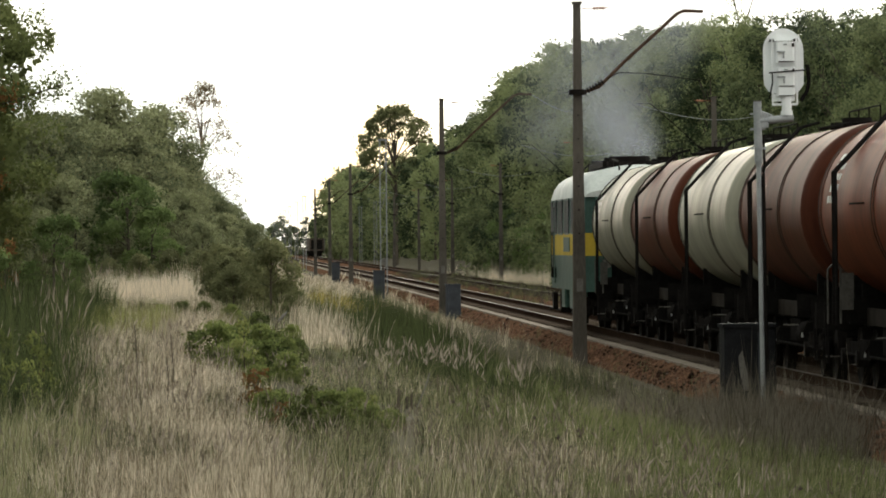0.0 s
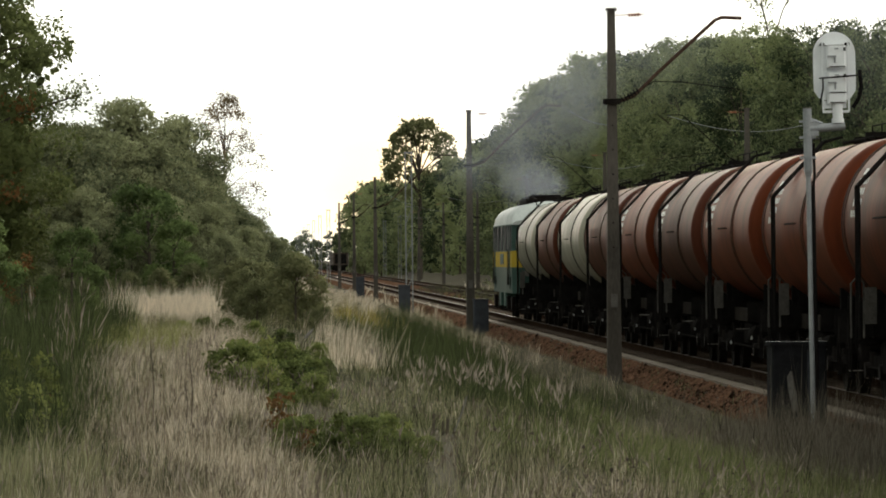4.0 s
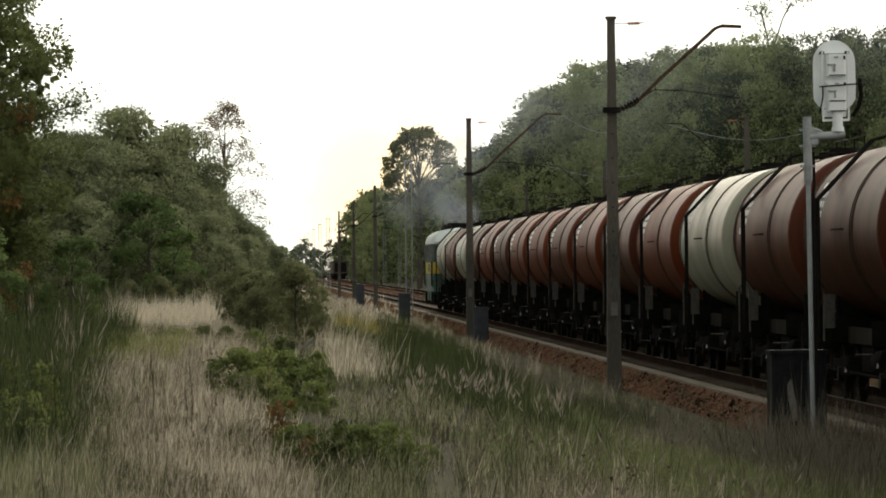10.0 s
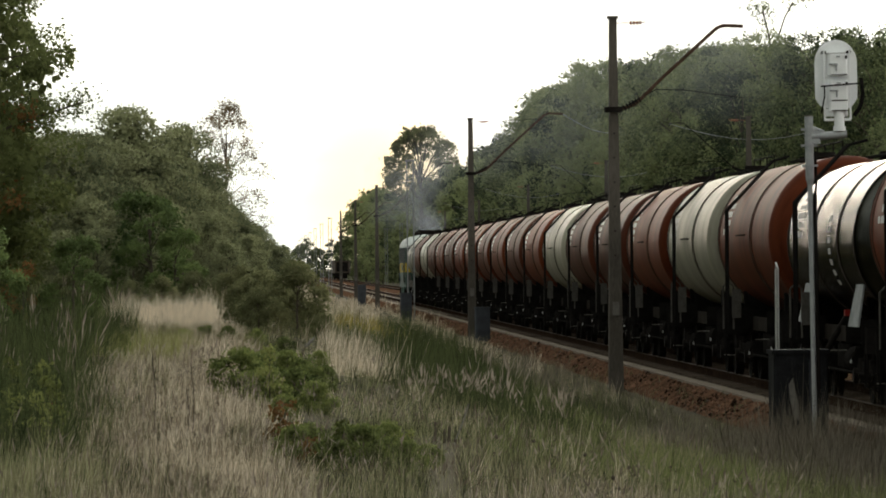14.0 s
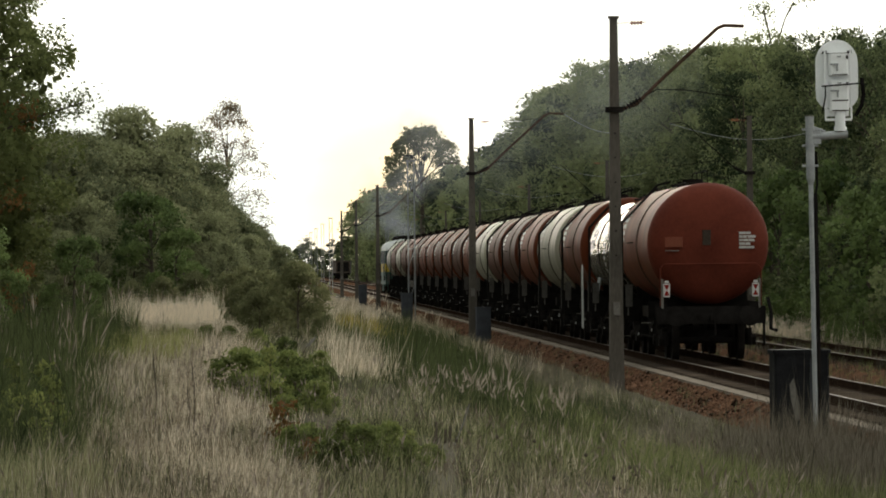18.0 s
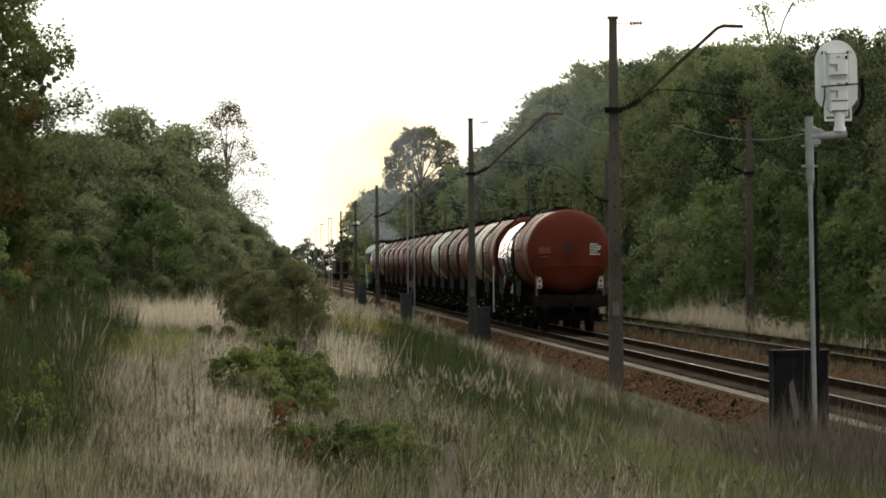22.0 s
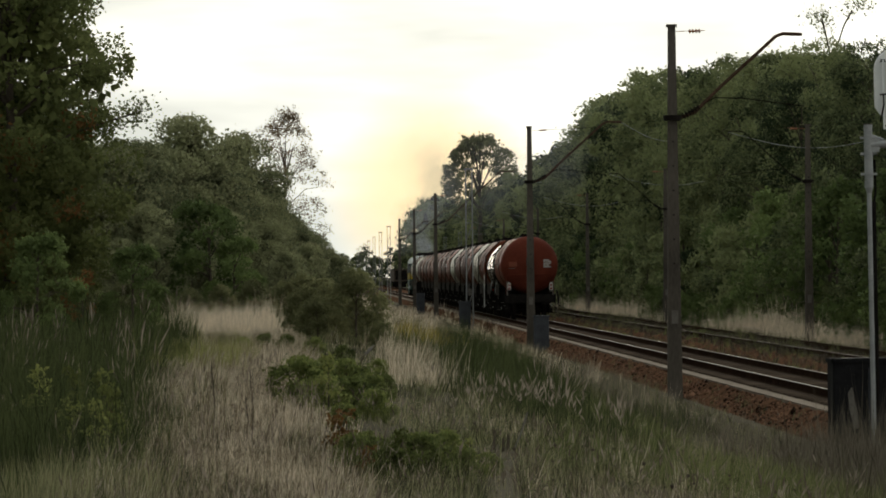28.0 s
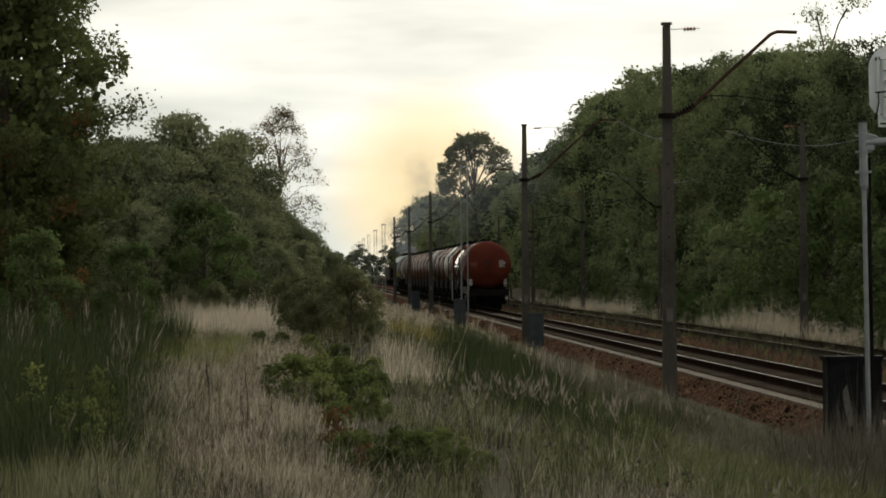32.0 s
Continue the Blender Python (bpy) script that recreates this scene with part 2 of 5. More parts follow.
# ---- mesh building ----
class Shape:
    def __init__(self):
        self.v, self.f = [], []

    def add(self, verts, faces):
        k = len(self.v)
        self.v += [tuple(p) for p in verts]
        self.f += [tuple(i + k for i in q) for q in faces]
        return self

    def box(self, c, s, m=None, cut=0.0):
        """A box with chamfered upright edges where cut is given."""
        x, y, z = (a / 2 for a in s)
        c = Vector(c)
        if cut:
            ring = [(x - cut, -y), (x, -y + cut), (x, y - cut), (x - cut, y), (-x + cut, y), (-x, y - cut), (-x, -y + cut), (-x + cut, -y)]
        else:
            ring = [(x, -y), (x, y), (-x, y), (-x, -y)]
        n = len(ring)
        pts = [Vector((a, b, h)) for h in (-z, z) for a, b in ring]
        pts = [c + (m @ p if m else p) for p in pts]
        faces = [tuple(reversed(range(n))), tuple(range(n, 2 * n))] + [(i, (i + 1) % n, n + (i + 1) % n, n + i) for i in range(n)]
        return self.add(pts, faces)

    def tube(self, a, b, r, r2=None, n=8, caps=True):
        a, b = Vector(a), Vector(b)
        r2 = r if r2 is None else r2
        q = (b - a).to_track_quat("Z", "Y")
        pts = [p + q @ Vector((rr * math.cos(i * math.tau / n), rr * math.sin(i * math.tau / n), 0)) for p, rr in ((a, r), (b, r2)) for i in range(n)]
        faces = [(i, (i + 1) % n, n + (i + 1) % n, n + i) for i in range(n)]
        if caps:
            faces += [tuple(reversed(range(n))), tuple(range(n, 2 * n))]
        return self.add(pts, faces)

    def line(self, pts, r, n=5):
        """A bent rod in one skin."""
        pts = [Vector(p) for p in pts]
        ring, ends = [], len(pts) - 1
        for i, p in enumerate(pts):
            d = (pts[min(i + 1, ends)] - pts[max(i - 1, 0)]).normalized()
            u = d.cross(Vector((0, 0, 1)) if abs(d.z) < 0.9 else Vector((1, 0, 0))).normalized()
            if i and u.dot(last) < 0:
                u = -u
            last, w = u, d.cross(u)
            ring += [p + (u * math.cos(k * math.tau / n) + w * math.sin(k * math.tau / n)) * r for k in range(n)]
        faces = [(j * n + k, j * n + (k + 1) % n, (j + 1) * n + (k + 1) % n, (j + 1) * n + k) for j in range(ends) for k in range(n)]
        return self.add(ring, faces + [tuple(reversed(range(n))), tuple(range(ends * n, ends * n + n))])

    def lathe(self, profile, c=(0, 0, 0), n=40, span=(0, math.tau)):
        """Profile of (y, radius) turned about the y axis through c."""
        c = Vector(c)
        full = span[1] - span[0] > 6.28
        k = n if full else n + 1
        pts = [c + Vector((r * math.cos(span[0] + (span[1] - span[0]) * i / n), y, r * math.sin(span[0] + (span[1] - span[0]) * i / n))) for y, r in profile for i in range(k)]
        faces = [(j * k + i, j * k + (i + 1) % k, (j + 1) * k + (i + 1) % k, (j + 1) * k + i) for j in range(len(profile) - 1) for i in range(k if full else k - 1)]
        return self.add(pts, faces)

    def mesh(self, name, mat, smooth=35):
        me = bpy.data.meshes.new(name)
        me.from_pydata(self.v, [], self.f)
        me.materials.append(mat)
        if smooth:
            me.polygons.foreach_set("use_smooth", [True] * len(me.polygons))
            me.set_sharp_from_angle(angle=radians(smooth))
        me.update()
        return me


def part(name, shape, mat, parent=None, label="", at=(0, 0, 0)):
    ob = new(name, shape if isinstance(shape, bpy.types.Mesh) else shape.mesh(name, mat))
    ob.location = at
    if parent:
        ob.parent = parent
    if label:
        ob["label"] = label
    return ob


def empty(name, m=None):
    ob = new(name)
    ob.empty_display_size = 0.3
    if m:
        ob.matrix_basis = m
    return ob


def raw_mesh(name, verts, faces, mat, normals=None):
    """A mesh from numpy arrays: verts (n, 3), faces (m, 3 or 4); normals, one a vertex, round off clumps of leaves."""
    me = bpy.data.meshes.new(name)
    k = faces.shape[1]
    me.vertices.add(len(verts))
    me.vertices.foreach_set("co", verts.astype(np.float32).ravel())
    me.loops.add(faces.size)
    me.loops.foreach_set("vertex_index", faces.astype(np.int32).ravel())
    me.polygons.add(len(faces))
    me.polygons.foreach_set("loop_start", np.arange(0, faces.size, k, dtype=np.int32))
    me.update(calc_edges=True)
    me.materials.append(mat)
    if normals is not None:
        me.polygons.foreach_set("use_smooth", [True] * len(faces))
        me.normals_split_custom_set_from_vertices(normals.astype(np.float32))
    return me


# ---- the lie of the land ----
def smooth(a, b, x):
    t = np.clip((x - a) / (b - a), 0, 1)
    return t * t * (3 - 2 * t)


TRACK_A, TRACK_B = 10.7, 15.4


def ground(x, y):
    """Height of the ground over rail top level."""
    x, y = np.asarray(x, float), np.asarray(y, float)
    bank = 0.6 + 0.5 * smooth(20, 170, y)
    z = bank + (-0.55 - bank) * smooth(0.2, 7.4, x)
    z = z + 0.07 * np.sin(x * 0.9 + y * 0.11) * np.sin(y * 0.17 + 1) + 0.04 * np.sin(x * 2.3 + 1) * np.sin(y * 0.6)
    rise = smooth(18, 24, x)
    far = -0.45 + 1.0 * rise + 0.1 * np.sin(x * 0.7) * np.sin(y * 0.1)
    w = smooth(7.4, 8.2, x)
    return z * (1 - w) + (-0.6 * (1 - rise) + far * rise) * w


def surface(x, y):
    """The ground with the two stone beds on it."""
    z = ground(x, y)
    for cx in (TRACK_A, TRACK_B):
        bed = np.interp(np.asarray(x) - cx, (-2.6, -1.75, -1.3, 1.3, 1.75, 2.6), (-0.8, -0.24, -0.2, -0.2, -0.24, -0.8))
        z = np.maximum(z, bed)
    return z


def ground_sheet():
    xs = np.concatenate([-np.geomspace(4000, 14, 22), np.arange(-12, 30, 0.5), np.geomspace(31, 4000, 22)])
    ys = np.concatenate([-np.geomspace(3000, 30, 12), np.arange(-25, 330, 2.0), np.geomspace(332, 4500, 40)])
    gx, gy = np.meshgrid(xs, ys)
    v = np.stack([gx, gy, ground(gx, gy)], -1).reshape(-1, 3)
    nx, ny = len(xs), len(ys)
    i = (np.arange(ny - 1)[:, None] * nx + np.arange(nx - 1)[None]).ravel()
    me = raw_mesh("ground", v, np.stack([i, i + 1, i + nx + 1, i + nx], -1), M_SOIL)
    tagged(new("ground", me), "uneven grassy earth beside the railway line", "ground", kind="structure")


def track_bed():
    rng = np.random.default_rng(3)
    ys = np.concatenate([np.arange(-130, 300, 1.0), np.arange(300, 1500, 10.0)])
    for name, cx, mat in (("track_bed", TRACK_A, M_BALLAST), ("track_bed_far", TRACK_B, M_BROWN)):
        prof = [(-2.5, -0.75), (-1.75, -0.24), (-1.3, -0.2), (1.3, -0.2), (1.75, -0.26), (2.6, -0.75)]
        if cx == TRACK_A:
            prof[:2] = [(-1.4, -0.9), (-1.38, -0.22)]
        s = Shape()
        v, f, k = [], [], len(prof)
        for y in ys:
            v += [(cx + a, y, b + rng.uniform(-0.012, 0.012)) for a, b in prof]
        for j in range(len(ys) - 1):
            f += [(j * k + i, j * k + i + 1, (j + 1) * k + i + 1, (j + 1) * k + i) for i in range(k - 1)]
        s.v, s.f = v, f
        tagged(part(name, s, mat), "crushed stone bed under a railway track", "track bed", kind="structure")
    s = Shape()
    s.v, s.f = [], []
    pr = [(-2.62, -0.87), (-2.15, -0.52), (-1.66, -0.23)]
    for y in ys:
        s.v += [(TRACK_A + a, y, b + 0.012 + rng.uniform(-0.03, 0.03)) for a, b in pr]
    s.f = [(j * 3 + i, j * 3 + i + 1, j * 3 + i + 4, j * 3 + i + 3) for j in range(len(ys) - 1) for i in range(2)]
    tagged(part("ballast_slope", s, M_BROWN), "rust-brown crushed stone shoulder of the track", "ballast", kind="structure")
    # Pale strip along the near edge of the bed.
    tagged(part("bed_edge", Shape().box((TRACK_A - 1.52, 300, -0.28), (0.3, 860, 0.2)), M_BED_EDGE), "pale strip along the edge of the stone bed", "cable trough", kind="structure")
    for cx, nm in ((TRACK_A, "near"), (TRACK_B, "far")):
        for sx in (-1, 1):
            r = cx + sx * 0.7525
            foot, head = Shape(), Shape()
            foot.box((r, 685, -0.165), (0.15, 1630, 0.014)).box((r, 685, -0.1), (0.018, 1630, 0.12)).box((r, 685, -0.03), (0.068, 1630, 0.036))
            head.box((r, 685, -0.007), (0.06, 1630, 0.012))
            rail = tagged(part("rail", foot, M_RAIL), "rust-brown steel rail with a worn bright head", "rail", "rails", "structure")
            worn = cx == TRACK_A or sx < 0
            part("rail_head", head, M_RAILTOP if worn else M_RAIL, rail, "polished running surface" if worn else "rusty running surface")


def stones(name, n, x0, x1, y0, y1, zf, size, mat, seed):
    rng = np.random.default_rng(seed)
    x, y = rng.uniform(x0, x1, n), y0 * (y1 / y0) ** rng.random(n)
    z = zf(x, y)
    s = size * rng.lognormal(-0.25, 0.45, n)
    oct_v = np.array([(1, 0, 0), (-1, 0, 0), (0, 1, 0), (0, -1, 0), (0, 0, 1), (0, 0, -1)], float)
    oct_f = np.array([(0, 2, 4), (2, 1, 4), (1, 3, 4), (3, 0, 4), (2, 0, 5), (1, 2, 5), (3, 1, 5), (0, 3, 5)])
    v = oct_v[None] * s[:, None, None] * rng.uniform(0.6, 1.2, (n, 6, 1)) + np.stack([x, y, z], -1)[:, None]
    f = oct_f[None] + 6 * np.arange(n)[:, None, None]
    return tagged(new(name, raw_mesh(name, v.reshape(-1, 3), f.reshape(-1, 3), mat)), "small rough lumps strewn as broken stones and dark seed heads", "ballast", kind="stuff")


# ---- masts, signal, cabinets ----
def ridged(a, b, r, ridges, n=10):
    """A rod with round sheds along it, in one skin."""
    a, b = Vector(a), Vector(b)
    q = (b - a).to_track_quat("Z", "Y")
    steps = [(0.0, 0.02)]
    for k in range(ridges):
        steps += [((k + 0.2) / ridges, r * 0.4), ((k + 0.35) / ridges, r), ((k + 0.65) / ridges, r), ((k + 0.8) / ridges, r * 0.4)]
    steps.append((1.0, 0.02))
    s = Shape()
    pts = [a.lerp(b, t) + q @ Vector((rr * math.cos(i * math.tau / n), rr * math.sin(i * math.tau / n), 0)) for t, rr in steps for i in range(n)]
    return s.add(pts, [(j * n + i, j * n + (i + 1) % n, (j + 1) * n + (i + 1) % n, (j + 1) * n + i) for j in range(len(steps) - 1) for i in range(n)])


def concrete_mast(x, y, top, arm=1, side=1):
    g = float(ground(x, y)) - 0.1
    root = tagged(empty("catenary_mast", pose(x, y, g, 0, 0, 0)), "tall weathered concrete catenary mast with a slanting bracket arm", "mast", "masts along the line")
    h = top - g
    post = Shape().tube((0, 0, 0), (0, 0, h), 0.235, 0.118, n=4)
    q = Matrix.Rotation(radians(45), 3, "Z")
    post.v = [tuple(q @ Vector(p)) for p in post.v]
    part("post", post, M_MAST, root)
    part("cap", Shape().box((0, 0, h + 0.03), (0.24, 0.24, 0.06), cut=0.03), M_MAST, root)
    part("number_plate", Shape().box((0, -0.205 + 0.03 * 2 / h, 2.0), (0.15, 0.012, 0.3)), M_BOARD, root, "pale blank plate")
    for k in range(7):
        part("bolt", Shape().box((0, -0.15 + 0.004 * k, 3.2 + k * 0.55), (0.035, 0.02, 0.035)), M_STEEL, root)
    if arm:
        part("collar", Shape().box((0, 0, h - 2.05), (0.4, 0.4, 0.12), cut=0.05), M_STEEL, root)
        part("bracket_arm", Shape().line([(side * (0.15 + arm * a), 0, h - 2.05 + arm * b) for a, b in ((0, 0), (0.35, 0.12), (0.95, 0.7), (2.2, 1.82), (2.35, 1.88), (2.8, 1.86))], 0.045 if side > 0 else 0.02, 6), M_ARM if side > 0 else M_STEEL, root, "slim steel tube arm")
        part("insulator", ridged((side * 0.22, 0, h - 2.03), (side * 0.62, 0, h - 1.8), 0.075, 6), M_STEEL, root)
        ins = ridged((side * 0.38, 0, h - 0.1), (side * 0.66, 0, h - 0.09), 0.05, 4)
        part("steady_arm", Shape().line([(side * 0.18, 0, h - 2.05), (side * 0.96, 0, h - 1.6), (side * 1.6, 0, h - 1.62), (side * 2.9, 0, h - 1.8)], 0.012), M_STEEL, root)
        if side < 0:
            wire = [(-0.15 - 2.8 * arm + 0.36 * k, 0, h - 2.05 + 1.85 * arm - 0.62 * math.sin(math.pi * k / 18)) for k in range(15)]
        else:
            wire = [(0.15 + 2.8 * arm + 0.2 * k, 0, h - 2.05 + 1.85 * arm - 0.72 * math.sin(math.pi * k / 18)) for k in range(10)]
        if side < 0 or y > 120:
            part("slack_wire", Shape().line(wire, 0.011), M_GALV, root, "slack hanging wire")
        if side > 0 and y > 120:
            part("feeder_wire", Shape().line([(0.75, 0, h - 0.08), (1.6, 0, h - 0.05), (2.6, 0, h)], 0.008), M_STEEL, root)
        part("top_insulator", ins.tube((side * 0.1, 0, h - 0.1), (side * 0.75, 0, h - 0.08), 0.008), M_ORANGE, root, "brown glazed insulator on a rod")
    return root


def lattice_mast(x, y, top):
    g = float(ground(x, y)) - 0.1
    h = top - g
    root = tagged(empty("lattice_mast", pose(x, y, g)), "slim galvanised steel lattice mast", "mast", "masts along the line")
    for sx in (-1, 1):
        for sy in (-1, 1):
            part("leg", Shape().box((sx * 0.17, sy * 0.12, h / 2), (0.06, 0.06, h)), M_LATTICE, root)
    n = int(h / 0.9)
    for k in range(n):
        for sy in (-1, 1):
            part("brace", Shape().tube((-0.15, sy * 0.12, 0.3 + k * (h - 0.4) / n), (0.15, sy * 0.12, 0.3 + (k + (0.9 if k % 2 else 0)) * (h - 0.4) / n), 0.015, n=4), M_LATTICE, root)
    part("head_plate", Shape().box((0, 0, h + 0.03), (0.5, 0.32, 0.1)), M_LATTICE, root)
    part("sign", Shape().box((0, -0.2, 2.1), (0.2, 0.02, 0.35)), M_BOARD, root, "small white plate")
    return root


def signal():
    x, y = 7.94, 69.6
    g = float(ground(x, y)) - 0.1
    root = tagged(empty("signal", pose(x, y, g, 0, -0.6, 0)), "grey steel signal post with a white oval head", "signal")
    part("post", Shape().tube((0, 0, 0), (0, 0, 3.5 - g), 0.036, n=14).tube((0, 0, 3.42 - g), (0, 0, 3.5 - g), 0.036, 0.06, n=14).tube((0, 0, 3.5 - g), (0, 0, 4.4 - g), 0.062, n=14), M_GALV, root)
    part("post_cap", Shape().tube((0, 0, 4.4 - g), (0, 0, 4.415 - g), 0.066, n=14), M_BOARD, root)
    for z in (4.2, 3.97, 3.68):
        clamp = part("clamp", Shape().tube((0, 0, z - g), (0, 0, z - g + 0.03), 0.075, n=14), M_GALV, root)
        for sx in (-1, 1):
            part("clamp_bolt", Shape().box((sx * 0.09, 0, z - g + 0.015), (0.05, 0.04, 0.035)), M_GALV, clamp)
    part("side_arm", Shape().tube((0.03, 0, 4.11 - g), (0.54, 0, 4.14 - g), 0.06, n=14), M_GALV, root)
    part("arm_bracket", Shape().box((0.09, 0, 4.1 - g), (0.14, 0.1, 0.19), cut=0.02).tube((0.04, 0, 4.25 - g), (0.22, 0, 4.18 - g), 0.02), M_GALV, root)
    # Added black tube: gives the post its dark shaded side.
    part("cable_duct", Shape().tube((0.062, 0.01, 0.9), (0.062, 0.01, 3.3 - g), 0.032).line([(0.07, 0.01, 3.3 - g), (0.09, 0.01, 3.42 - g), (0.085, 0.01, 3.9 - g)], 0.02), M_BLACK, root, "black tube standing in for the post's shaded side")
    hx, hz = 0.42, 4.9 - g
    plate = Shape()
    ring = [(0.305 * math.cos(a), 0.27 + 0.33 * math.sin(a)) for a in np.linspace(0, math.pi, 21)]
    ring += [(-0.305, -0.13), (-0.3, -0.25), (-0.235, -0.345), (-0.165, -0.39), (-0.16, -0.5), (0.16, -0.5), (0.165, -0.39), (0.235, -0.345), (0.3, -0.25), (0.305, -0.13)]
    k = len(ring)
    plate.add([(hx + a, 0.12 + d, hz + b) for d in (0, 0.03) for a, b in ring], [tuple(range(k)), tuple(reversed(range(k, 2 * k)))] + [(i, (i + 1) % k, k + (i + 1) % k, k + i) for i in range(k)])
    board = part("backing_board", plate, M_WHITE, root, "white oval board")
    for z in (0.405, -0.385):
        part("cross_seam", Shape().box((hx, 0.115, hz + z), (0.44 if z > 0 else 0.3, 0.012, 0.012)), M_BOARD, board)
    for z, h in ((0.24, 0.31), (-0.14, 0.29), (-0.36, 0.14)):
        unit = part("lamp_housing", Shape().box((hx + 0.01, 0.02, hz + z), (0.27, 0.2, h), cut=0.025), M_WHITE, root)
        # Dark strip at each housing's foot paints the shadow there.
        part("housing_gap", Shape().box((hx + 0.02, -0.083, hz + z - h / 2 + 0.008), (0.23, 0.012, 0.014)), M_STEEL, unit, "dark strip painted in as a shadow gap")
        if h > 0.2:
            part("latch", Shape().box((hx - 0.06, -0.09, hz + z + 0.0), (0.12, 0.022, 0.024)).box((hx - 0.02, -0.09, hz + z - 0.05), (0.024, 0.022, 0.09)), M_GALV, unit)
            part("hinge", Shape().box((hx + 0.125, -0.085, hz + z + 0.1), (0.03, 0.02, 0.05)), M_STEEL, unit)
            part("rating_plate", Shape().box((hx + 0.01, -0.084, hz + z + 0.11), (0.055, 0.01, 0.02)), M_GALV, unit)
    for sx in (-1, 1):
        part("bracket_strip", Shape().box((hx + sx * 0.185, 0.0, hz - 0.06), (0.022, 0.06, 0.98)), M_WHITE, root)
        part("bracket_lug", Shape().box((hx + sx * 0.18, 0.06, hz + 0.42), (0.06, 0.08, 0.035)), M_STEEL, root)
    part("neck", Shape().tube((hx + 0.02, 0, 4.19 - g), (hx + 0.02, 0, hz - 0.4), 0.075, n=18).tube((hx + 0.02, 0, 4.185 - g), (hx + 0.02, 0, 4.25 - g), 0.09, n=18), M_WHITE, root)
    part("base_bar", Shape().box((hx, 0.02, hz - 0.55), (0.38, 0.08, 0.035)), M_WHITE, root)
    part("cable_loop", Shape().line([(hx - 0.24, -0.04, hz - 0.46), (hx - 0.195, -0.1, hz - 0.22), (hx - 0.2, -0.13, hz - 0.08), (hx - 0.25, -0.13, hz - 0.075), (hx + 0.3, -0.13, hz - 0.04), (hx + 0.36, -0.1, hz - 0.06)], 0.012), M_BLACK, root, "black cable")
    part("cable_bundle", Shape().line([(hx + 0.34, -0.05, hz + 0.04), (hx + 0.36, -0.04, hz - 0.2), (hx + 0.33, -0.02, hz - 0.36), (hx + 0.24, 0, hz - 0.5)], 0.03, 8), M_BLACK, root, "thick black cable bundle")


def cabinet(x, y, w, d, h, mat, label, plate=True):
    g = float(ground(x, y)) - 0.05
    root = tagged(empty("relay_cabinet", pose(x, y, g, 0, 0, 4)), label, "cabinet")
    part("body", Shape().box((0, 0, h / 2), (w, d, h), cut=0.03), mat, root)
    part("lid", Shape().box((0, 0, h + 0.03), (w + 0.05, d + 0.05, 0.06), cut=0.04), mat, root)
    part("door_seam", Shape().box((0.16 * w, -d / 2 - 0.006, h * 0.5), (0.02, 0.012, h * 0.9)).box((0.22 * w, -d / 2 - 0.01, h * 0.5), (0.05, 0.02, h * 0.9)), M_BLUEGREY if plate else mat, root)
    if plate:
        s = Shape()
        ring = [(-0.14, 0.72), (-0.08, 0.78), (0.0, 0.55), (0.02, 0.4), (-0.06, 0.4), (-0.12, 0.58)]
        s.add([(a * w / 0.8 - 0.05, -d / 2 - 0.006 - e, b * h) for e in (0.004, 0) for a, b in ring], [tuple(range(6)), tuple(reversed(range(6, 12)))])
        part("faded_sticker", s, M_BOARD, root, "torn pale sticker")
    return root


# ---- the train ----
R_T, Z_T, L_T = 1.46, 2.79, 10.9


def half_tank(s, y0, sign, r=R_T):
    prof = [(y0 + sign * a, b) for a, b in ((0, r), (0.1, r * 0.985), (0.25, r * 0.93), (0.4, r * 0.8), (0.5, r * 0.6), (0.56, r * 0.35), (0.58, 0.001))]
    if sign > 0:
        prof = prof[::-1]
    return s.lathe(prof, (0, 0, Z_T), 44)


def dish(x, z):
    """How far back the bulged rear end reaches at x, z from the tank's axis."""
    rho = math.hypot(x, z) / R_T
    return -(L_T / 2 - 0.58) - float(np.interp(rho, (0, 0.35, 0.6, 0.8, 0.93, 0.985, 1), (0.58, 0.56, 0.5, 0.4, 0.25, 0.1, 0)))


def wheelset(parent, y):
    ob = part("wheelset", Shape().tube((-0.9, 0, 0), (0.9, 0, 0), 0.08), M_BLACK, parent, at=(0, y, -0.09))
    for sx in (-1, 1):
        s = Shape()
        prof = [(0.0, 0.07), (0.02, 0.3), (0.035, 0.4), (0.0, 0.46), (0.13, 0.46), (0.135, 0.49), (0.16, 0.49), (0.165, 0.4), (0.11, 0.3), (0.14, 0.07)]
        n = 20
        pts = [(sx * (0.86 - a), r * math.cos(i * math.tau / n), r * math.sin(i * math.tau / n)) for a, r in prof for i in range(n)]
        s.add(pts, [(j * n + i, j * n + (i + 1) % n, (j + 1) * n + (i + 1) % n, (j + 1) * n + i) for j in range(len(prof) - 1) for i in range(n)])
        s.box((sx * 0.875, 0.25, 0), (0.01, 0.1, 0.05)).box((sx * 0.875, -0.25, 0), (0.01, 0.1, 0.05))
        part("wheel", s, M_STEEL, ob)
    return ob


WHEELS = {0.9: [], -0.9: []}


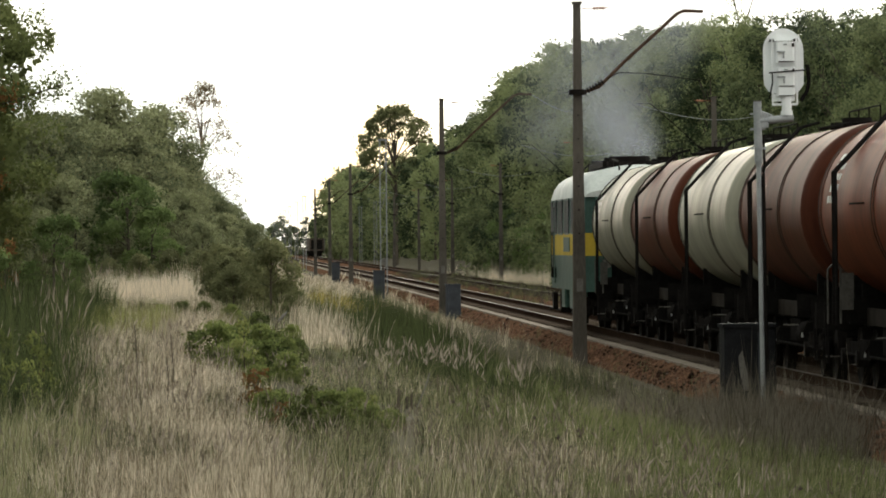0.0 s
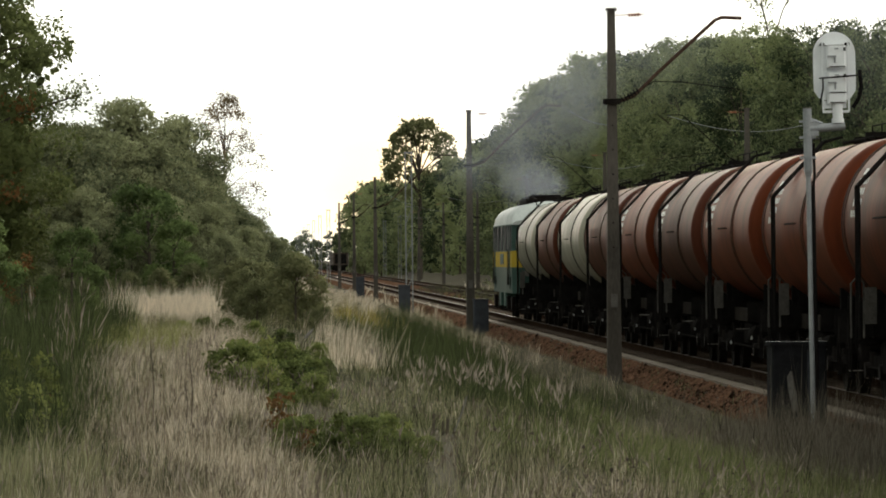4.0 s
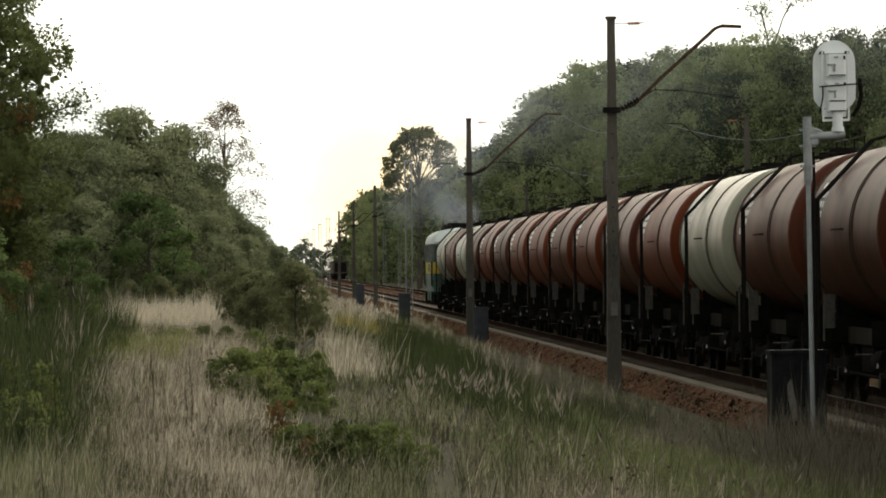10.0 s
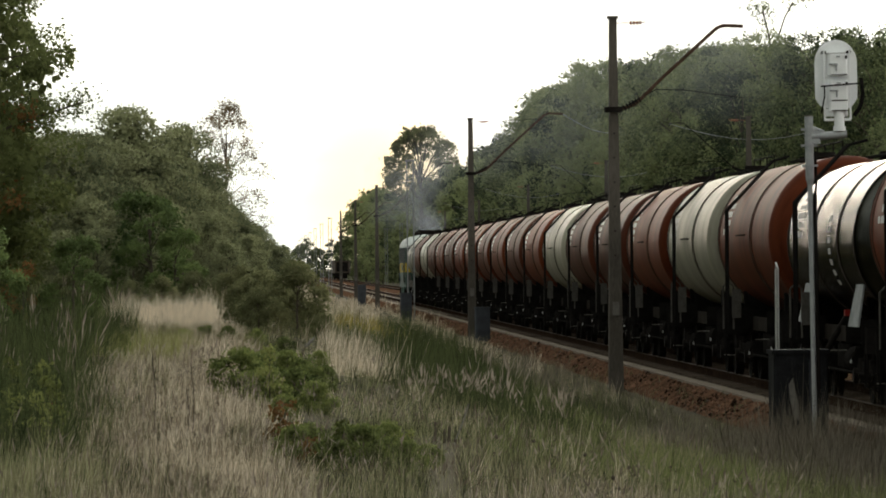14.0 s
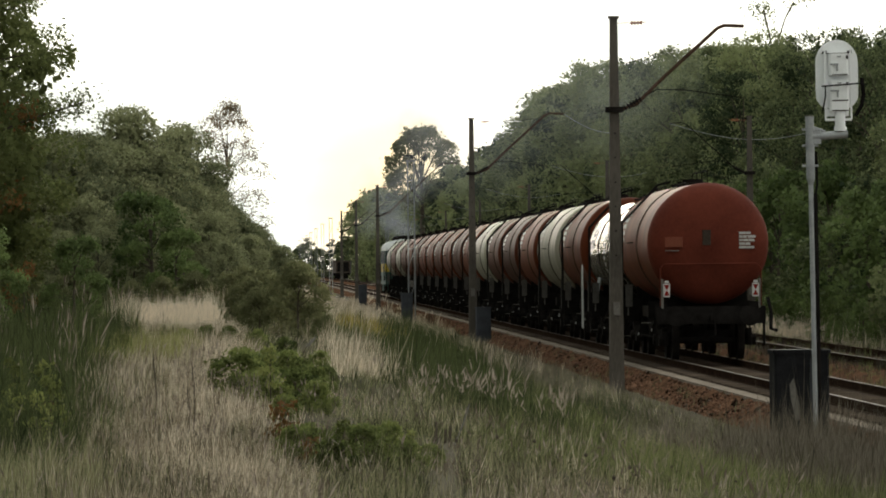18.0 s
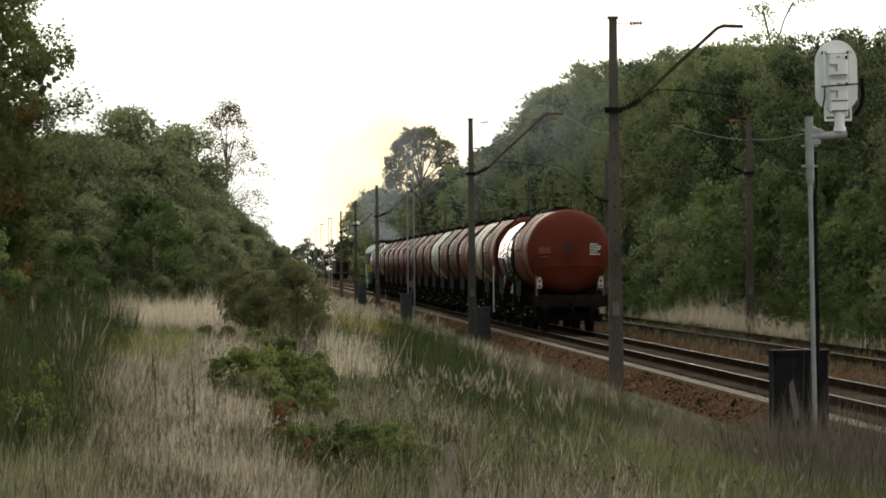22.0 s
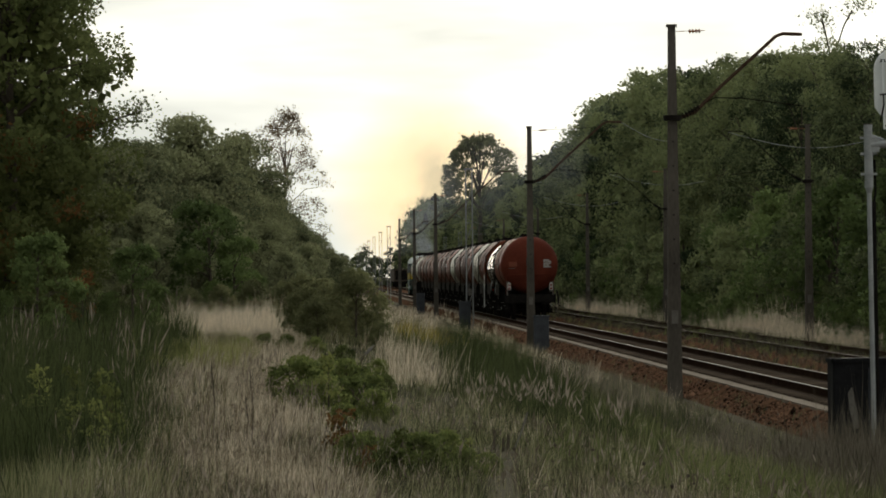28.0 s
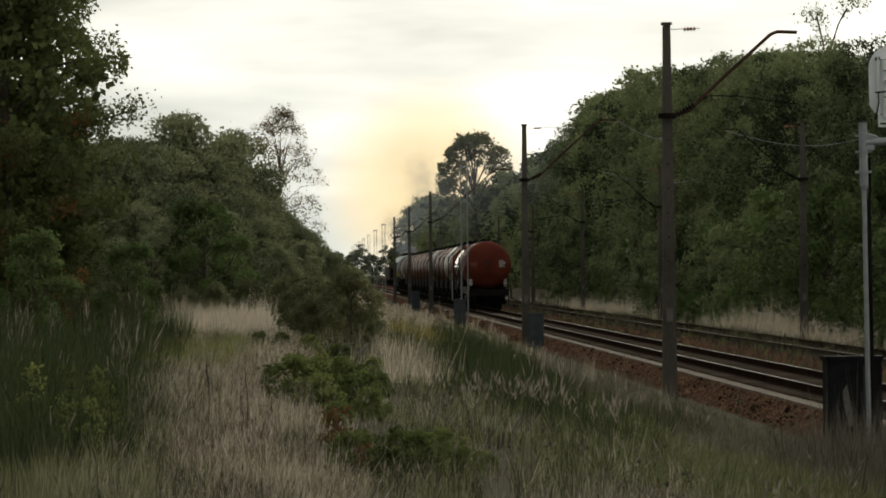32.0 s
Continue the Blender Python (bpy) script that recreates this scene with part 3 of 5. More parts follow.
def bogie(parent, y):
    ob = part("bogie", Shape().box((0, 0, 0), (1.7, 0.3, 0.28)), M_BLACK, parent, at=(0, y, 0.56))
    for sx in (-1, 1):
        s = Shape()
        s.box((sx * 1.0, 0, 0.05), (0.12, 1.1, 0.2)).box((sx * 1.0, 0, -0.1), (0.1, 0.5, 0.14))
        for sy in (-0.9, 0.9):
            s.box((sx * 1.0, sy, -0.06), (0.16, 0.34, 0.3), cut=0.05).box((sx * 1.0, sy * 0.66, 0.07), (0.1, 0.6, 0.12))
        part("side_frame", s, M_BLACK, ob)
        for sy in (-0.9, 0.9):
            part("axle_box", Shape().tube((sx * 1.06, sy, -0.09), (sx * 1.16, sy, -0.09), 0.13, n=12), M_STEEL, ob)
            part("spring", Shape().tube((sx * 1.02, sy * 0.75, -0.02), (sx * 1.02, sy * 0.75, 0.2), 0.08, n=8), M_STEEL, ob)
    for sy in (-0.9, 0.9):
        WHEELS[sy].append(wheelset(ob, sy))
    return ob


def tank_wagon(colour, label, board, last=False, silver=False):
    """Origin on the rails under the wagon's middle; +y is the way it travels."""
    root = tagged(empty("tank_wagon"), label, "tank wagon", "wagons of the tank train")
    mat = TANKS[colour]
    h = L_T / 2 - 0.58
    barrel = Shape().lathe([(-h, R_T), (-h * 0.45, R_T), (0, R_T), (h * 0.5, R_T), (h, R_T)], (0, 0, Z_T), 44)
    tank = part("tank", barrel, mat, root)
    part("rear_end", half_tank(Shape(), -h, -1), M_REDEND if last else mat, tank)
    part("front_end", half_tank(Shape(), h, 1), mat, tank)
    for y in ((-1.78, -1.5, h - 0.33, h - 0.05) if not silver else (-h + 0.1, h - 0.1)):
        part("weld_band", Shape().lathe([(y - 0.022, R_T - 0.01), (y - 0.022, R_T + 0.012), (y + 0.022, R_T + 0.012), (y + 0.022, R_T - 0.01)], (0, 0, Z_T), 44), M_RING, tank)
    if silver:
        for y, w in ((0.9, 0.06), (-2.6, 0.06)):
            part("dark_band", Shape().lathe([(y - w, R_T), (y - w, R_T + 0.015), (y + w, R_T + 0.015), (y + w, R_T)], (0, 0, Z_T), 44), M_RING, tank, "dull dark cladding")
    # frame
    part("sole_bar", Shape().box((-0.95, 0, 1.12), (0.1, 11.0, 0.26)), M_SOLE, root)
    part("sole_bar", Shape().box((0.95, 0, 1.12), (0.1, 11.0, 0.26)), M_SOLE, root)
    part("centre_sill", Shape().box((0, 0, 1.1), (0.4, 11.0, 0.3)), M_BLACK, root)
    for sy in (-1, 1):
        beam = part("headstock", Shape().box((0, sy * 5.5, 1.08), (2.6, 0.16, 0.42)), M_BLACK, root)
        for sx in (-1, 1):
            part("buffer", Shape().tube((sx * 0.875, sy * 5.58, 1.06), (sx * 0.875, sy * 5.95, 1.06), 0.11, n=12).tube((sx * 0.875, sy * 5.95, 1.06), (sx * 0.875, sy * 6.03, 1.06), 0.24, n=18), M_BLACK, beam)
            part("buffer_beam_step", Shape().line([(sx * 1.28, sy * 5.5, 1.0), (sx * 1.28, sy * 5.5, 0.35), (sx * 1.28, sy * 5.2, 0.35), (sx * 1.28, sy * 5.2, 1.0)], 0.02), M_BLACK, beam)
        part("coupling", Shape().box((0, sy * 5.75, 1.02), (0.1, 0.4, 0.12)).line([(0.05, sy * 5.8, 1.0), (0.08, sy * 5.85, 0.6), (-0.05, sy * 5.8, 0.55)], 0.03), M_BLACK, beam)
        s = Shape()
        s.box((0, sy * 3.7, 1.42), (1.9, 0.5, 0.4)).box((0, sy * 3.7, 1.5), (2.1, 0.16, 0.5))
        part("saddle", s, M_BLACK, root)
        bogie(root, sy * 3.6)
    for sx in (-1, 1):
        part("brake_gear", Shape().box((sx * 0.8, 0.4, 0.75), (0.3, 1.6, 0.4), cut=0.06).tube((sx * 0.7, -1.4, 0.8), (sx * 0.7, -0.6, 0.8), 0.2, n=12), M_BLACK, root)
        part("air_tank", Shape().tube((sx * 0.95, -2.4, 0.72), (sx * 0.95, -1.5, 0.72), 0.22, n=12), M_BLACK, root)
        part("brake_rod", Shape().tube((sx * 1.1, -5.0, 0.52), (sx * 1.1, 5.0, 0.52), 0.03, n=5), M_BLACK, root)
        part("drip_tray", Shape().box((sx * 1.0, 1.9, 0.62), (0.3, 0.9, 0.3), cut=0.04), M_BLACK, root)
        for y in (-4.6, -2.6, 2.6, 4.6):
            part("frame_gusset", Shape().box((sx * 1.12, y, 1.2), (0.28, 0.05, 0.4)), M_BLACK, root)
    # walkway and ladder
    walkway = part("walkway", Shape().box((0, 0.4, Z_T + R_T + 0.055), (0.5, 4.6, 0.02)).box((-0.2, 0.4, Z_T + R_T + 0.03), (0.03, 4.6, 0.03)).box((0.2, 0.4, Z_T + R_T + 0.03), (0.03, 4.6, 0.03)), M_STEEL, root)
    rail_ = Shape()
    for y in (-1.7, -0.2, 1.2, 2.5):
        rail_.tube((0.3, y, Z_T + R_T + 0.05), (0.3, y, Z_T + R_T + 0.34), 0.015, n=5)
    part("walkway_rail", rail_.tube((0.3, -1.7, Z_T + R_T + 0.34), (0.3, 2.5, Z_T + R_T + 0.34), 0.015, n=5), M_STEEL, walkway)
    part("manhole", Shape().tube((0, -0.9, Z_T + R_T - 0.05), (0, -0.9, Z_T + R_T + 0.15), 0.26, n=16), M_STEEL, root)
    part("valve_dome", Shape().tube((0, 1.2, Z_T + R_T - 0.05), (0, 1.2, Z_T + R_T + 0.12), 0.2, n=16), M_STEEL, root)
    for sx in (-1, 1):
        ladder = Shape()
        for dy in (-0.16, 0.16):
            y = 2.15 + dy
            ladder.line([(sx * 1.54, y, 1.0), (sx * 1.54, y, Z_T + 0.55), (sx * 0.62, y, Z_T + R_T + 0.06), (sx * 0.3, y, Z_T + R_T + 0.14)], 0.028, 5)
        for k in range(9):
            z = 1.2 + k * 0.27
            ladder.tube((sx * 1.54, 1.99, z), (sx * 1.54, 2.31, z), 0.014, n=5)
        part("ladder", ladder, M_BLACK, root)
        part("grab_rail", Shape().line([(sx * 1.5, 0.6, Z_T + 0.05), (sx * 1.55, 0.2, Z_T + 0.05), (sx * 1.55, -0.9, Z_T + 0.05), (sx * 1.5, -1.0, Z_T + 0.05)], 0.016), M_STEEL, root)
        if board:
            part("number_board", Shape().box((sx * 1.4, 1.75, 1.52), (0.18, 0.03, 0.56)), M_PLATE, root, "pale data board with plain rows")
            part("stanchion", Shape().line([(sx * 1.5, 3.4, 1.0), (sx * 1.5, 3.4, 1.85), (sx * 1.4, 3.4, 1.95), (sx * 1.3, 3.4, 1.85), (sx * 1.3, 3.4, 1.0)], 0.018), M_PLATE, root)
            rows_ = Shape()
            rl = random.Random(len(label))
            for k in range(5):
                a0, y = 0.06 + k * 0.12, 2.55
                while y < 3.75 - 0.2 * (k % 3):
                    y1 = y + rl.uniform(0.1, 0.42)
                    p = [(sx * (R_T + 0.008) * math.cos(a), e, Z_T + (R_T + 0.008) * math.sin(a)) for a in (a0, a0 + 0.075) for e in (y, y1)]
                    rows_.add(p, [(0, 1, 3, 2)])
                    y = y1 + 0.07
            part("lettering", rows_, M_LABEL, tank, "rows of white lettering shown as plain bars")
    for sx in (-1, 1):
        # Pale bars paint in the glints along the dark underframe.
        for y, z, w in ((-1.1, 0.86, 0.26), (5.3, 0.45, 0.22)):
            part("step_edge", Shape().box((sx * 1.2, y, z), (w, 0.05, 0.02)), M_BOARD, root, "pale bar put in as a glint under the frame")
        # Levers whose white tips stand in for sparkles of light.
        for y, z in ((-2.9, 0.95), (1.2, 0.8)):
            lever = part("lever", Shape().tube((sx * 1.12, y, z), (sx * 1.2, y + 0.05, z - 0.22), 0.018, n=5), M_STEEL, root)
            part("lever_grip", Shape().tube((sx * 1.2, y + 0.05, z - 0.2), (sx * 1.21, y + 0.06, z - 0.27), 0.016, n=6), M_DULLWHITE, lever, "white tip put in as a small sparkle")
    if silver:
        for sx in (-1, 1):
            for y, w in ((-4.0, 0.9), (3.2, 0.9)):
                plate = Shape()
                ring = [(sx * 1.2, y - w / 2, 1.95), (sx * 1.2, y + w / 2, 1.95), (sx * 1.32, y + w * 0.7, 1.28), (sx * 1.32, y - w * 0.7, 1.28)]
                plate.add(ring + [(a - sx * 0.03, b, c) for a, b, c in ring], [(0, 1, 2, 3), (7, 6, 5, 4)] + [(q, 4 + q, 4 + (q + 1) % 4, (q + 1) % 4) for q in range(4)])
                part("skirt_plate", plate, M_LATTICE, root, "pale metal skirt plate")
            part("valve_pipe", Shape().line([(sx * 0.9, 0.3, 1.4), (sx * 1.2, 0.3, 0.9), (sx * 1.25, 0.5, 0.7)], 0.05, 8), M_STEEL, root, "dark outlet pipe")
            part("red_valve", Shape().box((sx * 1.36, -3.6, 1.5), (0.08, 0.14, 0.1), cut=0.01), M_RED, root, "red valve handle")
            marks = Shape()
            for q in range(7):
                a = -0.55 + q * 0.13
                p = [(sx * (R_T + 0.006) * math.cos(b), e, Z_T + (R_T + 0.006) * math.sin(b)) for b in (a, a + 0.07) for e in (-1.6, -1.25)]
                marks.add(p, [(0, 1, 3, 2)])
            part("lettering", marks, M_LABEL, tank, "column of lettering shown as plain bars")
            part("hand_rail", Shape().line([(sx * 1.55, 4.9, 0.5), (sx * 1.55, 4.9, 2.2), (sx * 1.55, 5.2, 2.3), (sx * 1.55, 5.3, 2.2), (sx * 1.55, 5.3, 0.5)], 0.018), M_DULLWHITE, root, "white hand rail")
    if silver:
        tank.scale, tank.location = (0.95, 1, 0.95), (0, 0, 2.66 - 0.95 * Z_T)
        for ob in root.children:
            if ob.name.split(".")[0] in ("walkway", "manhole", "valve_dome"):
                ob.location.z -= 0.19
    if last:
        for sx, z in ((-1, 1.68), (1, 1.68)):
            disc = part("tail_board", Shape().box((sx * 1.06, -5.62, z), (0.16, 0.02, 0.32), cut=0.004).box((sx * 1.06, -5.62, z + 0.2), (0.1, 0.02, 0.05)), M_DULLWHITE, root, "white tail sign with red triangles")
            for k in (-1, 1):
                tri = Shape()
                tri.add([(sx * 1.06 - 0.07, -5.634, z + k * 0.13), (sx * 1.06 + 0.07, -5.634, z + k * 0.13), (sx * 1.06, -5.634, z)], [(0, 1, 2) if k < 0 else (0, 2, 1)])
                part("red_triangle", tri, M_RED, disc)
            part("sign_bracket", Shape().box((sx * 1.16, -5.56, 1.6), (0.05, 0.05, 0.7)), M_BOARD, root)
        part("end_rail", Shape().line([(-1.2, -5.5, 1.3), (-1.2, -5.5, 2.2), (-1.12, -5.52, 2.3), (1.12, -5.52, 2.3), (1.2, -5.5, 2.2), (1.2, -5.5, 1.3)], 0.02, 6), M_REDEND, root)
        s = Shape()
        rg = np.random.default_rng(5)
        for i in range(5):
            x = 0.7
            while x < 0.97:
                w = rg.uniform(0.08, 0.2)
                s.box((x + w / 2, dish(x + w / 2, -0.1 + i * 0.085) - 0.005, Z_T - 0.1 + i * 0.085), (w, 0.05, 0.06))
                x += w + 0.014
        part("end_label", s, M_LABEL, tank, "faded white block of lettering")
        part("end_hatch", Shape().box((-0.08, -5.44, Z_T + 0.14), (0.2, 0.06, 0.36), cut=0.02), M_RING, tank)
        part("side_plate", Shape().box((-0.86, dish(-0.86, 0.1) - 0.02, Z_T + 0.04), (0.42, 0.06, 0.24), Matrix.Rotation(radians(-22), 3, "Z")), M_PALERED, tank, "faded paler red plate")
        part("end_lettering", Shape().box((-0.9, dish(-0.9, -0.14) - 0.02, Z_T - 0.17), (0.34, 0.05, 0.018), Matrix.Rotation(radians(-22), 3, "Z")), M_BOARD, tank, "thin row of white lettering shown as a bar")
        part("hose", Shape().line([(1.35, -5.6, 1.5), (1.42, -5.7, 1.1), (1.4, -5.75, 0.75), (1.55, -5.8, 0.7)], 0.045), M_BLACK, root)
    return root


def locomotive():
    root = tagged(empty("locomotive"), "green and yellow diesel locomotive with a pale grey roof", "locomotive")
    L = 14.6

    def slab(z0, z1, grow, w0, w1):
        s = Shape()
        ring = lambda w, z, g: [(-w + 0.25, -L / 2 - g, z), (w - 0.25, -L / 2 - g, z), (w, -L / 2 + 0.35 - g, z), (w, L / 2 - 0.35 + g, z), (w - 0.25, L / 2 + g, z), (-w + 0.25, L / 2 + g, z), (-w, L / 2 - 0.35 + g, z), (-w, -L / 2 + 0.35 - g, z)]
        s.add(ring(w0, z0, 0) + ring(w1, z1, grow), [tuple(reversed(range(8))), tuple(range(8, 16))] + [(i, (i + 1) % 8, 8 + (i + 1) % 8, 8 + i) for i in range(8)])
        return s

    part("lower_body", slab(1.0, 1.95, 0.0, 1.48, 1.5), M_GREEN, root)
    part("waist_band", slab(1.95, 2.55, 0.0, 1.5, 1.5), M_YELLOW, root, "yellow band")
    part("upper_body", slab(2.55, 3.5, -0.18, 1.5, 1.47), M_GREEN, root)
    roof = Shape()
    n = 14
    for y in np.array([-L / 2 + 0.18, -L / 2 + 0.5, -L / 2 + 1.2, L / 2 - 1.2, L / 2 - 0.5, L / 2 - 0.18]):
        e = min(1.0, (L / 2 - abs(y) - 0.1) / 1.1) ** 0.5
        roof.v += [(1.48 * math.cos(a), y, 3.5 + 0.86 * e * math.sin(a) ** 0.7) for a in np.linspace(0, math.pi, n)]
    roof.f = [(j * n + i, j * n + i + 1, (j + 1) * n + i + 1, (j + 1) * n + i) for j in range(5) for i in range(n - 1)] + [tuple(range(n))]
    part("roof", roof, M_CREAM, root)
    for y in (-3.2, -1.4, 3.4):
        part("roof_fan", Shape().tube((0, y, 4.45), (0, y, 4.62), 0.55, n=18), M_STEEL, root)
    part("horn", Shape().tube((0.5, L / 2 - 1.6, 4.3), (0.5, L / 2 - 1.0, 4.34), 0.04, 0.09), M_STEEL, root)
    for sx in (-1, 1):
        for y in (-1.6, 1.7):
            part("battery_box", Shape().box((sx * 1.3, y, 0.75), (0.4, 1.3, 0.5), cut=0.05), M_GREEN, root)
        for y in (-6.3, -3.0, 3.0, 6.3):
            part("cab_step", Shape().box((sx * 1.42, y, 0.62), (0.14, 0.5, 0.5)).box((sx * 1.5, y, 0.4), (0.2, 0.5, 0.03)), M_STEEL, root)
        part("louvre", Shape().box((sx * 1.5, 0.0, 2.25), (0.04, 2.4, 0.4)), M_GREEN, root)
    for sy in (-1, 1):
        part("roof_rack", Shape().line([(-0.55, sy * 6.6, 4.2), (-0.55, sy * 6.6, 4.42), (-0.55, sy * 4.4, 4.52), (-0.55, sy * 4.4, 4.3)], 0.03).line([(0.55, sy * 6.6, 4.2), (0.55, sy * 6.6, 4.42), (0.55, sy * 4.4, 4.52), (0.55, sy * 4.4, 4.3)], 0.03), M_STEEL, root)
    part("roof_hatch", Shape().box((0, -2.0, 4.4), (1.6, 4.5, 0.16), cut=0.1).box((0, 2.6, 4.42), (1.2, 2.6, 0.2), cut=0.1), M_STEEL, root)
    part("exhaust_stack", Shape().tube((0, 0.9, 4.2), (0, 0.9, 4.62), 0.24, n=14), M_STEEL, root)
    for sx in (-1, 1):
        for y, w in ((-6.2, 0.8), (-4.6, 0.7), (-2.6, 1.6), (0, 1.6), (2.6, 1.6), (4.6, 0.7), (6.2, 0.8)):
            win = part("side_window", Shape().box((sx * 1.5, y, 3.02), (0.03, w, 0.9), cut=0.005), M_GLASS, root)
            part("window_frame", Shape().box((sx * 1.487, y, 3.5), (0.04, w + 0.12, 0.05)).box((sx * 1.487, y, 2.55), (0.04, w + 0.12, 0.05)), M_GREEN, win)
        for y in (-5.4, 5.4):
            part("cab_door", Shape().box((sx * 1.505, y, 2.2), (0.03, 0.62, 2.1), cut=0.005), M_GREEN, root)
            for dy in (-0.4, 0.4):
                part("hand_rail", Shape().tube((sx * 1.56, y + dy, 1.3), (sx * 1.56, y + dy, 2.6), 0.014), M_STEEL, root)
            part("door_window", Shape().box((sx * 1.512, y, 2.95), (0.03, 0.44, 0.75), cut=0.005), M_GLASS, root)
            for k in range(3):
                part("sand_filler", Shape().box((sx * 1.51, y + 0.75 * (k - 1), 1.45), (0.03, 0.08, 0.3)), M_STEEL, root)
        part("fuel_tank", Shape().box((sx * 0.9, 0, 0.7), (0.8, 3.2, 0.6), cut=0.1), M_BLACK, root)
        for sy in (-1, 1):
            part("buffer", Shape().tube((sx * 0.875, sy * (L / 2), 1.06), (sx * 0.875, sy * (L / 2 + 0.45), 1.06), 0.12, n=12).tube((sx * 0.875, sy * (L / 2 + 0.45), 1.06), (sx * 0.875, sy * (L / 2 + 0.52), 1.06), 0.25, n=18), M_BLACK, root)
    for sy in (-1, 1):
        for sx in (-1, 1):
            part("end_window", Shape().box((sx * 0.62, sy * (L / 2 - 0.07), 3.0), (0.95, 0.05, 0.78), cut=0.01), M_GLASS, root)
            part("end_lamp", Shape().tube((sx * 0.95, sy * (L / 2 - 0.02), 1.75), (sx * 0.95, sy * (L / 2 + 0.06), 1.75), 0.13, n=14), M_BOARD, root)
        part("snow_plough", Shape().box((0, sy * (L / 2 - 0.1), 0.55), (2.4, 0.12, 0.6)), M_BLACK, root)
        bogie(root, sy * 4.2)
    return root


SPEED, LEAD, PITCH = 13.12, 117.35, 12.23
WAGONS = "white brown white brown red brown red red red red brown red white brown brown red white red silver red".split()


def train():
    made = []
    kinds = {}
    for k, colour in enumerate(WAGONS):
        last, board = k == 19, k not in (1, 2, 3)
        key = (colour, board, last)
        label = {"brown": "brown-red tank wagon streaked with grime", "red": "rust-red tank wagon with dark weld bands", "white": "dirty white tank wagon with a black ladder",
                 "silver": "shiny silver insulated tank wagon with dark bands"}[colour] + (", tail signs on its end" if last else "")
        if key not in kinds:
            kinds[key] = tank_wagon(colour, label, board, last, colour == "silver")
            w = kinds[key]
            w.matrix_basis = pose(TRACK_A, LEAD - PITCH * k, 0)
        else:
            w = copy_thing(kinds[key], pose(TRACK_A, LEAD - PITCH * k, 0))
            for o in w.children_recursive:
                if o.name.startswith("wheelset"):
                    WHEELS[0.9 if o.location.y > 0 else -0.9].append(o)
        made.append((w, LEAD - PITCH * k))
    loco = locomotive()
    made.append((loco, LEAD + 6.1 + 0.52 + 7.3))
    return made


def parked_wagon(y):
    root = tagged(empty("freight_wagon", pose(TRACK_B, y, 0)), "dark brown freight wagon standing far down the line", "wagon", "parked freight wagons")
    part("body", Shape().box((0, 6.5, 2.35), (2.9, 13.0, 2.2), cut=0.12), M_SLEEPER, root)
    part("roof", Shape().box((0, 6.5, 3.5), (2.8, 13.0, 0.14), cut=0.12), M_RING, root)
    for sx in (-1, 1):
        part("corner_post", Shape().box((sx * 1.47, -0.02, 2.35), (0.14, 0.14, 2.3)), M_BOARD, root)
        part("buffer", Shape().tube((sx * 0.875, 0, 1.06), (sx * 0.875, -0.5, 1.06), 0.2, n=12), M_BLACK, root)
    part("end_panel", Shape().box((0, -0.03, 2.4), (2.2, 0.06, 1.8), cut=0.02), M_BLACK, root, "black end panel")
    part("frame", Shape().box((0, 6.5, 1.05), (2.6, 13.2, 0.4)), M_BLACK, root)
    for yy in (2.2, 10.8):
        part("wheel_truck", Shape().box((0, yy, 0.5), (2.0, 2.6, 0.7)), M_BLACK, root)
    return root


# ---- smoke ----
def smoke_puff(radius, flakes, seed, mat):
    """Soft thin wisps strewn about a middle; each is clear at its rim."""
    rng = np.random.default_rng(seed)
    n = 8
    c = rng.normal(size=(flakes, 3)) * radius * 0.42
    d = rng.normal(size=(flakes, 3)) * 0.45 + np.array([0, 1.0, 0])
    d /= np.linalg.norm(d, axis=1)[:, None]
    e = np.cross(d, rng.normal(size=(flakes, 3)))
    e /= np.linalg.norm(e, axis=1)[:, None]
    g = np.cross(d, e)
    a = np.arange(n) * math.tau / n
    s = radius * rng.uniform(0.7, 1.2, flakes)[:, None, None]
    rim = c[:, None] + (e[:, None] * np.cos(a)[None, :, None] + g[:, None] * np.sin(a)[None, :, None]) * s
    v = np.concatenate([c[:, None], rim], 1).reshape(-1, 3)
    f = np.array([(0, 1 + i, 1 + (i + 1) % n) for i in range(n)])[None] + (n + 1) * np.arange(flakes)[:, None, None]
    me = raw_mesh("smoke_puff", v, f.reshape(-1, 3), mat)
    fade = me.attributes.new("fade", "FLOAT", "POINT")
    fade.data.foreach_set("value", np.tile(np.r_[1.0, np.zeros(n)], flakes).astype(np.float32))
    return new("smoke_puff", me)


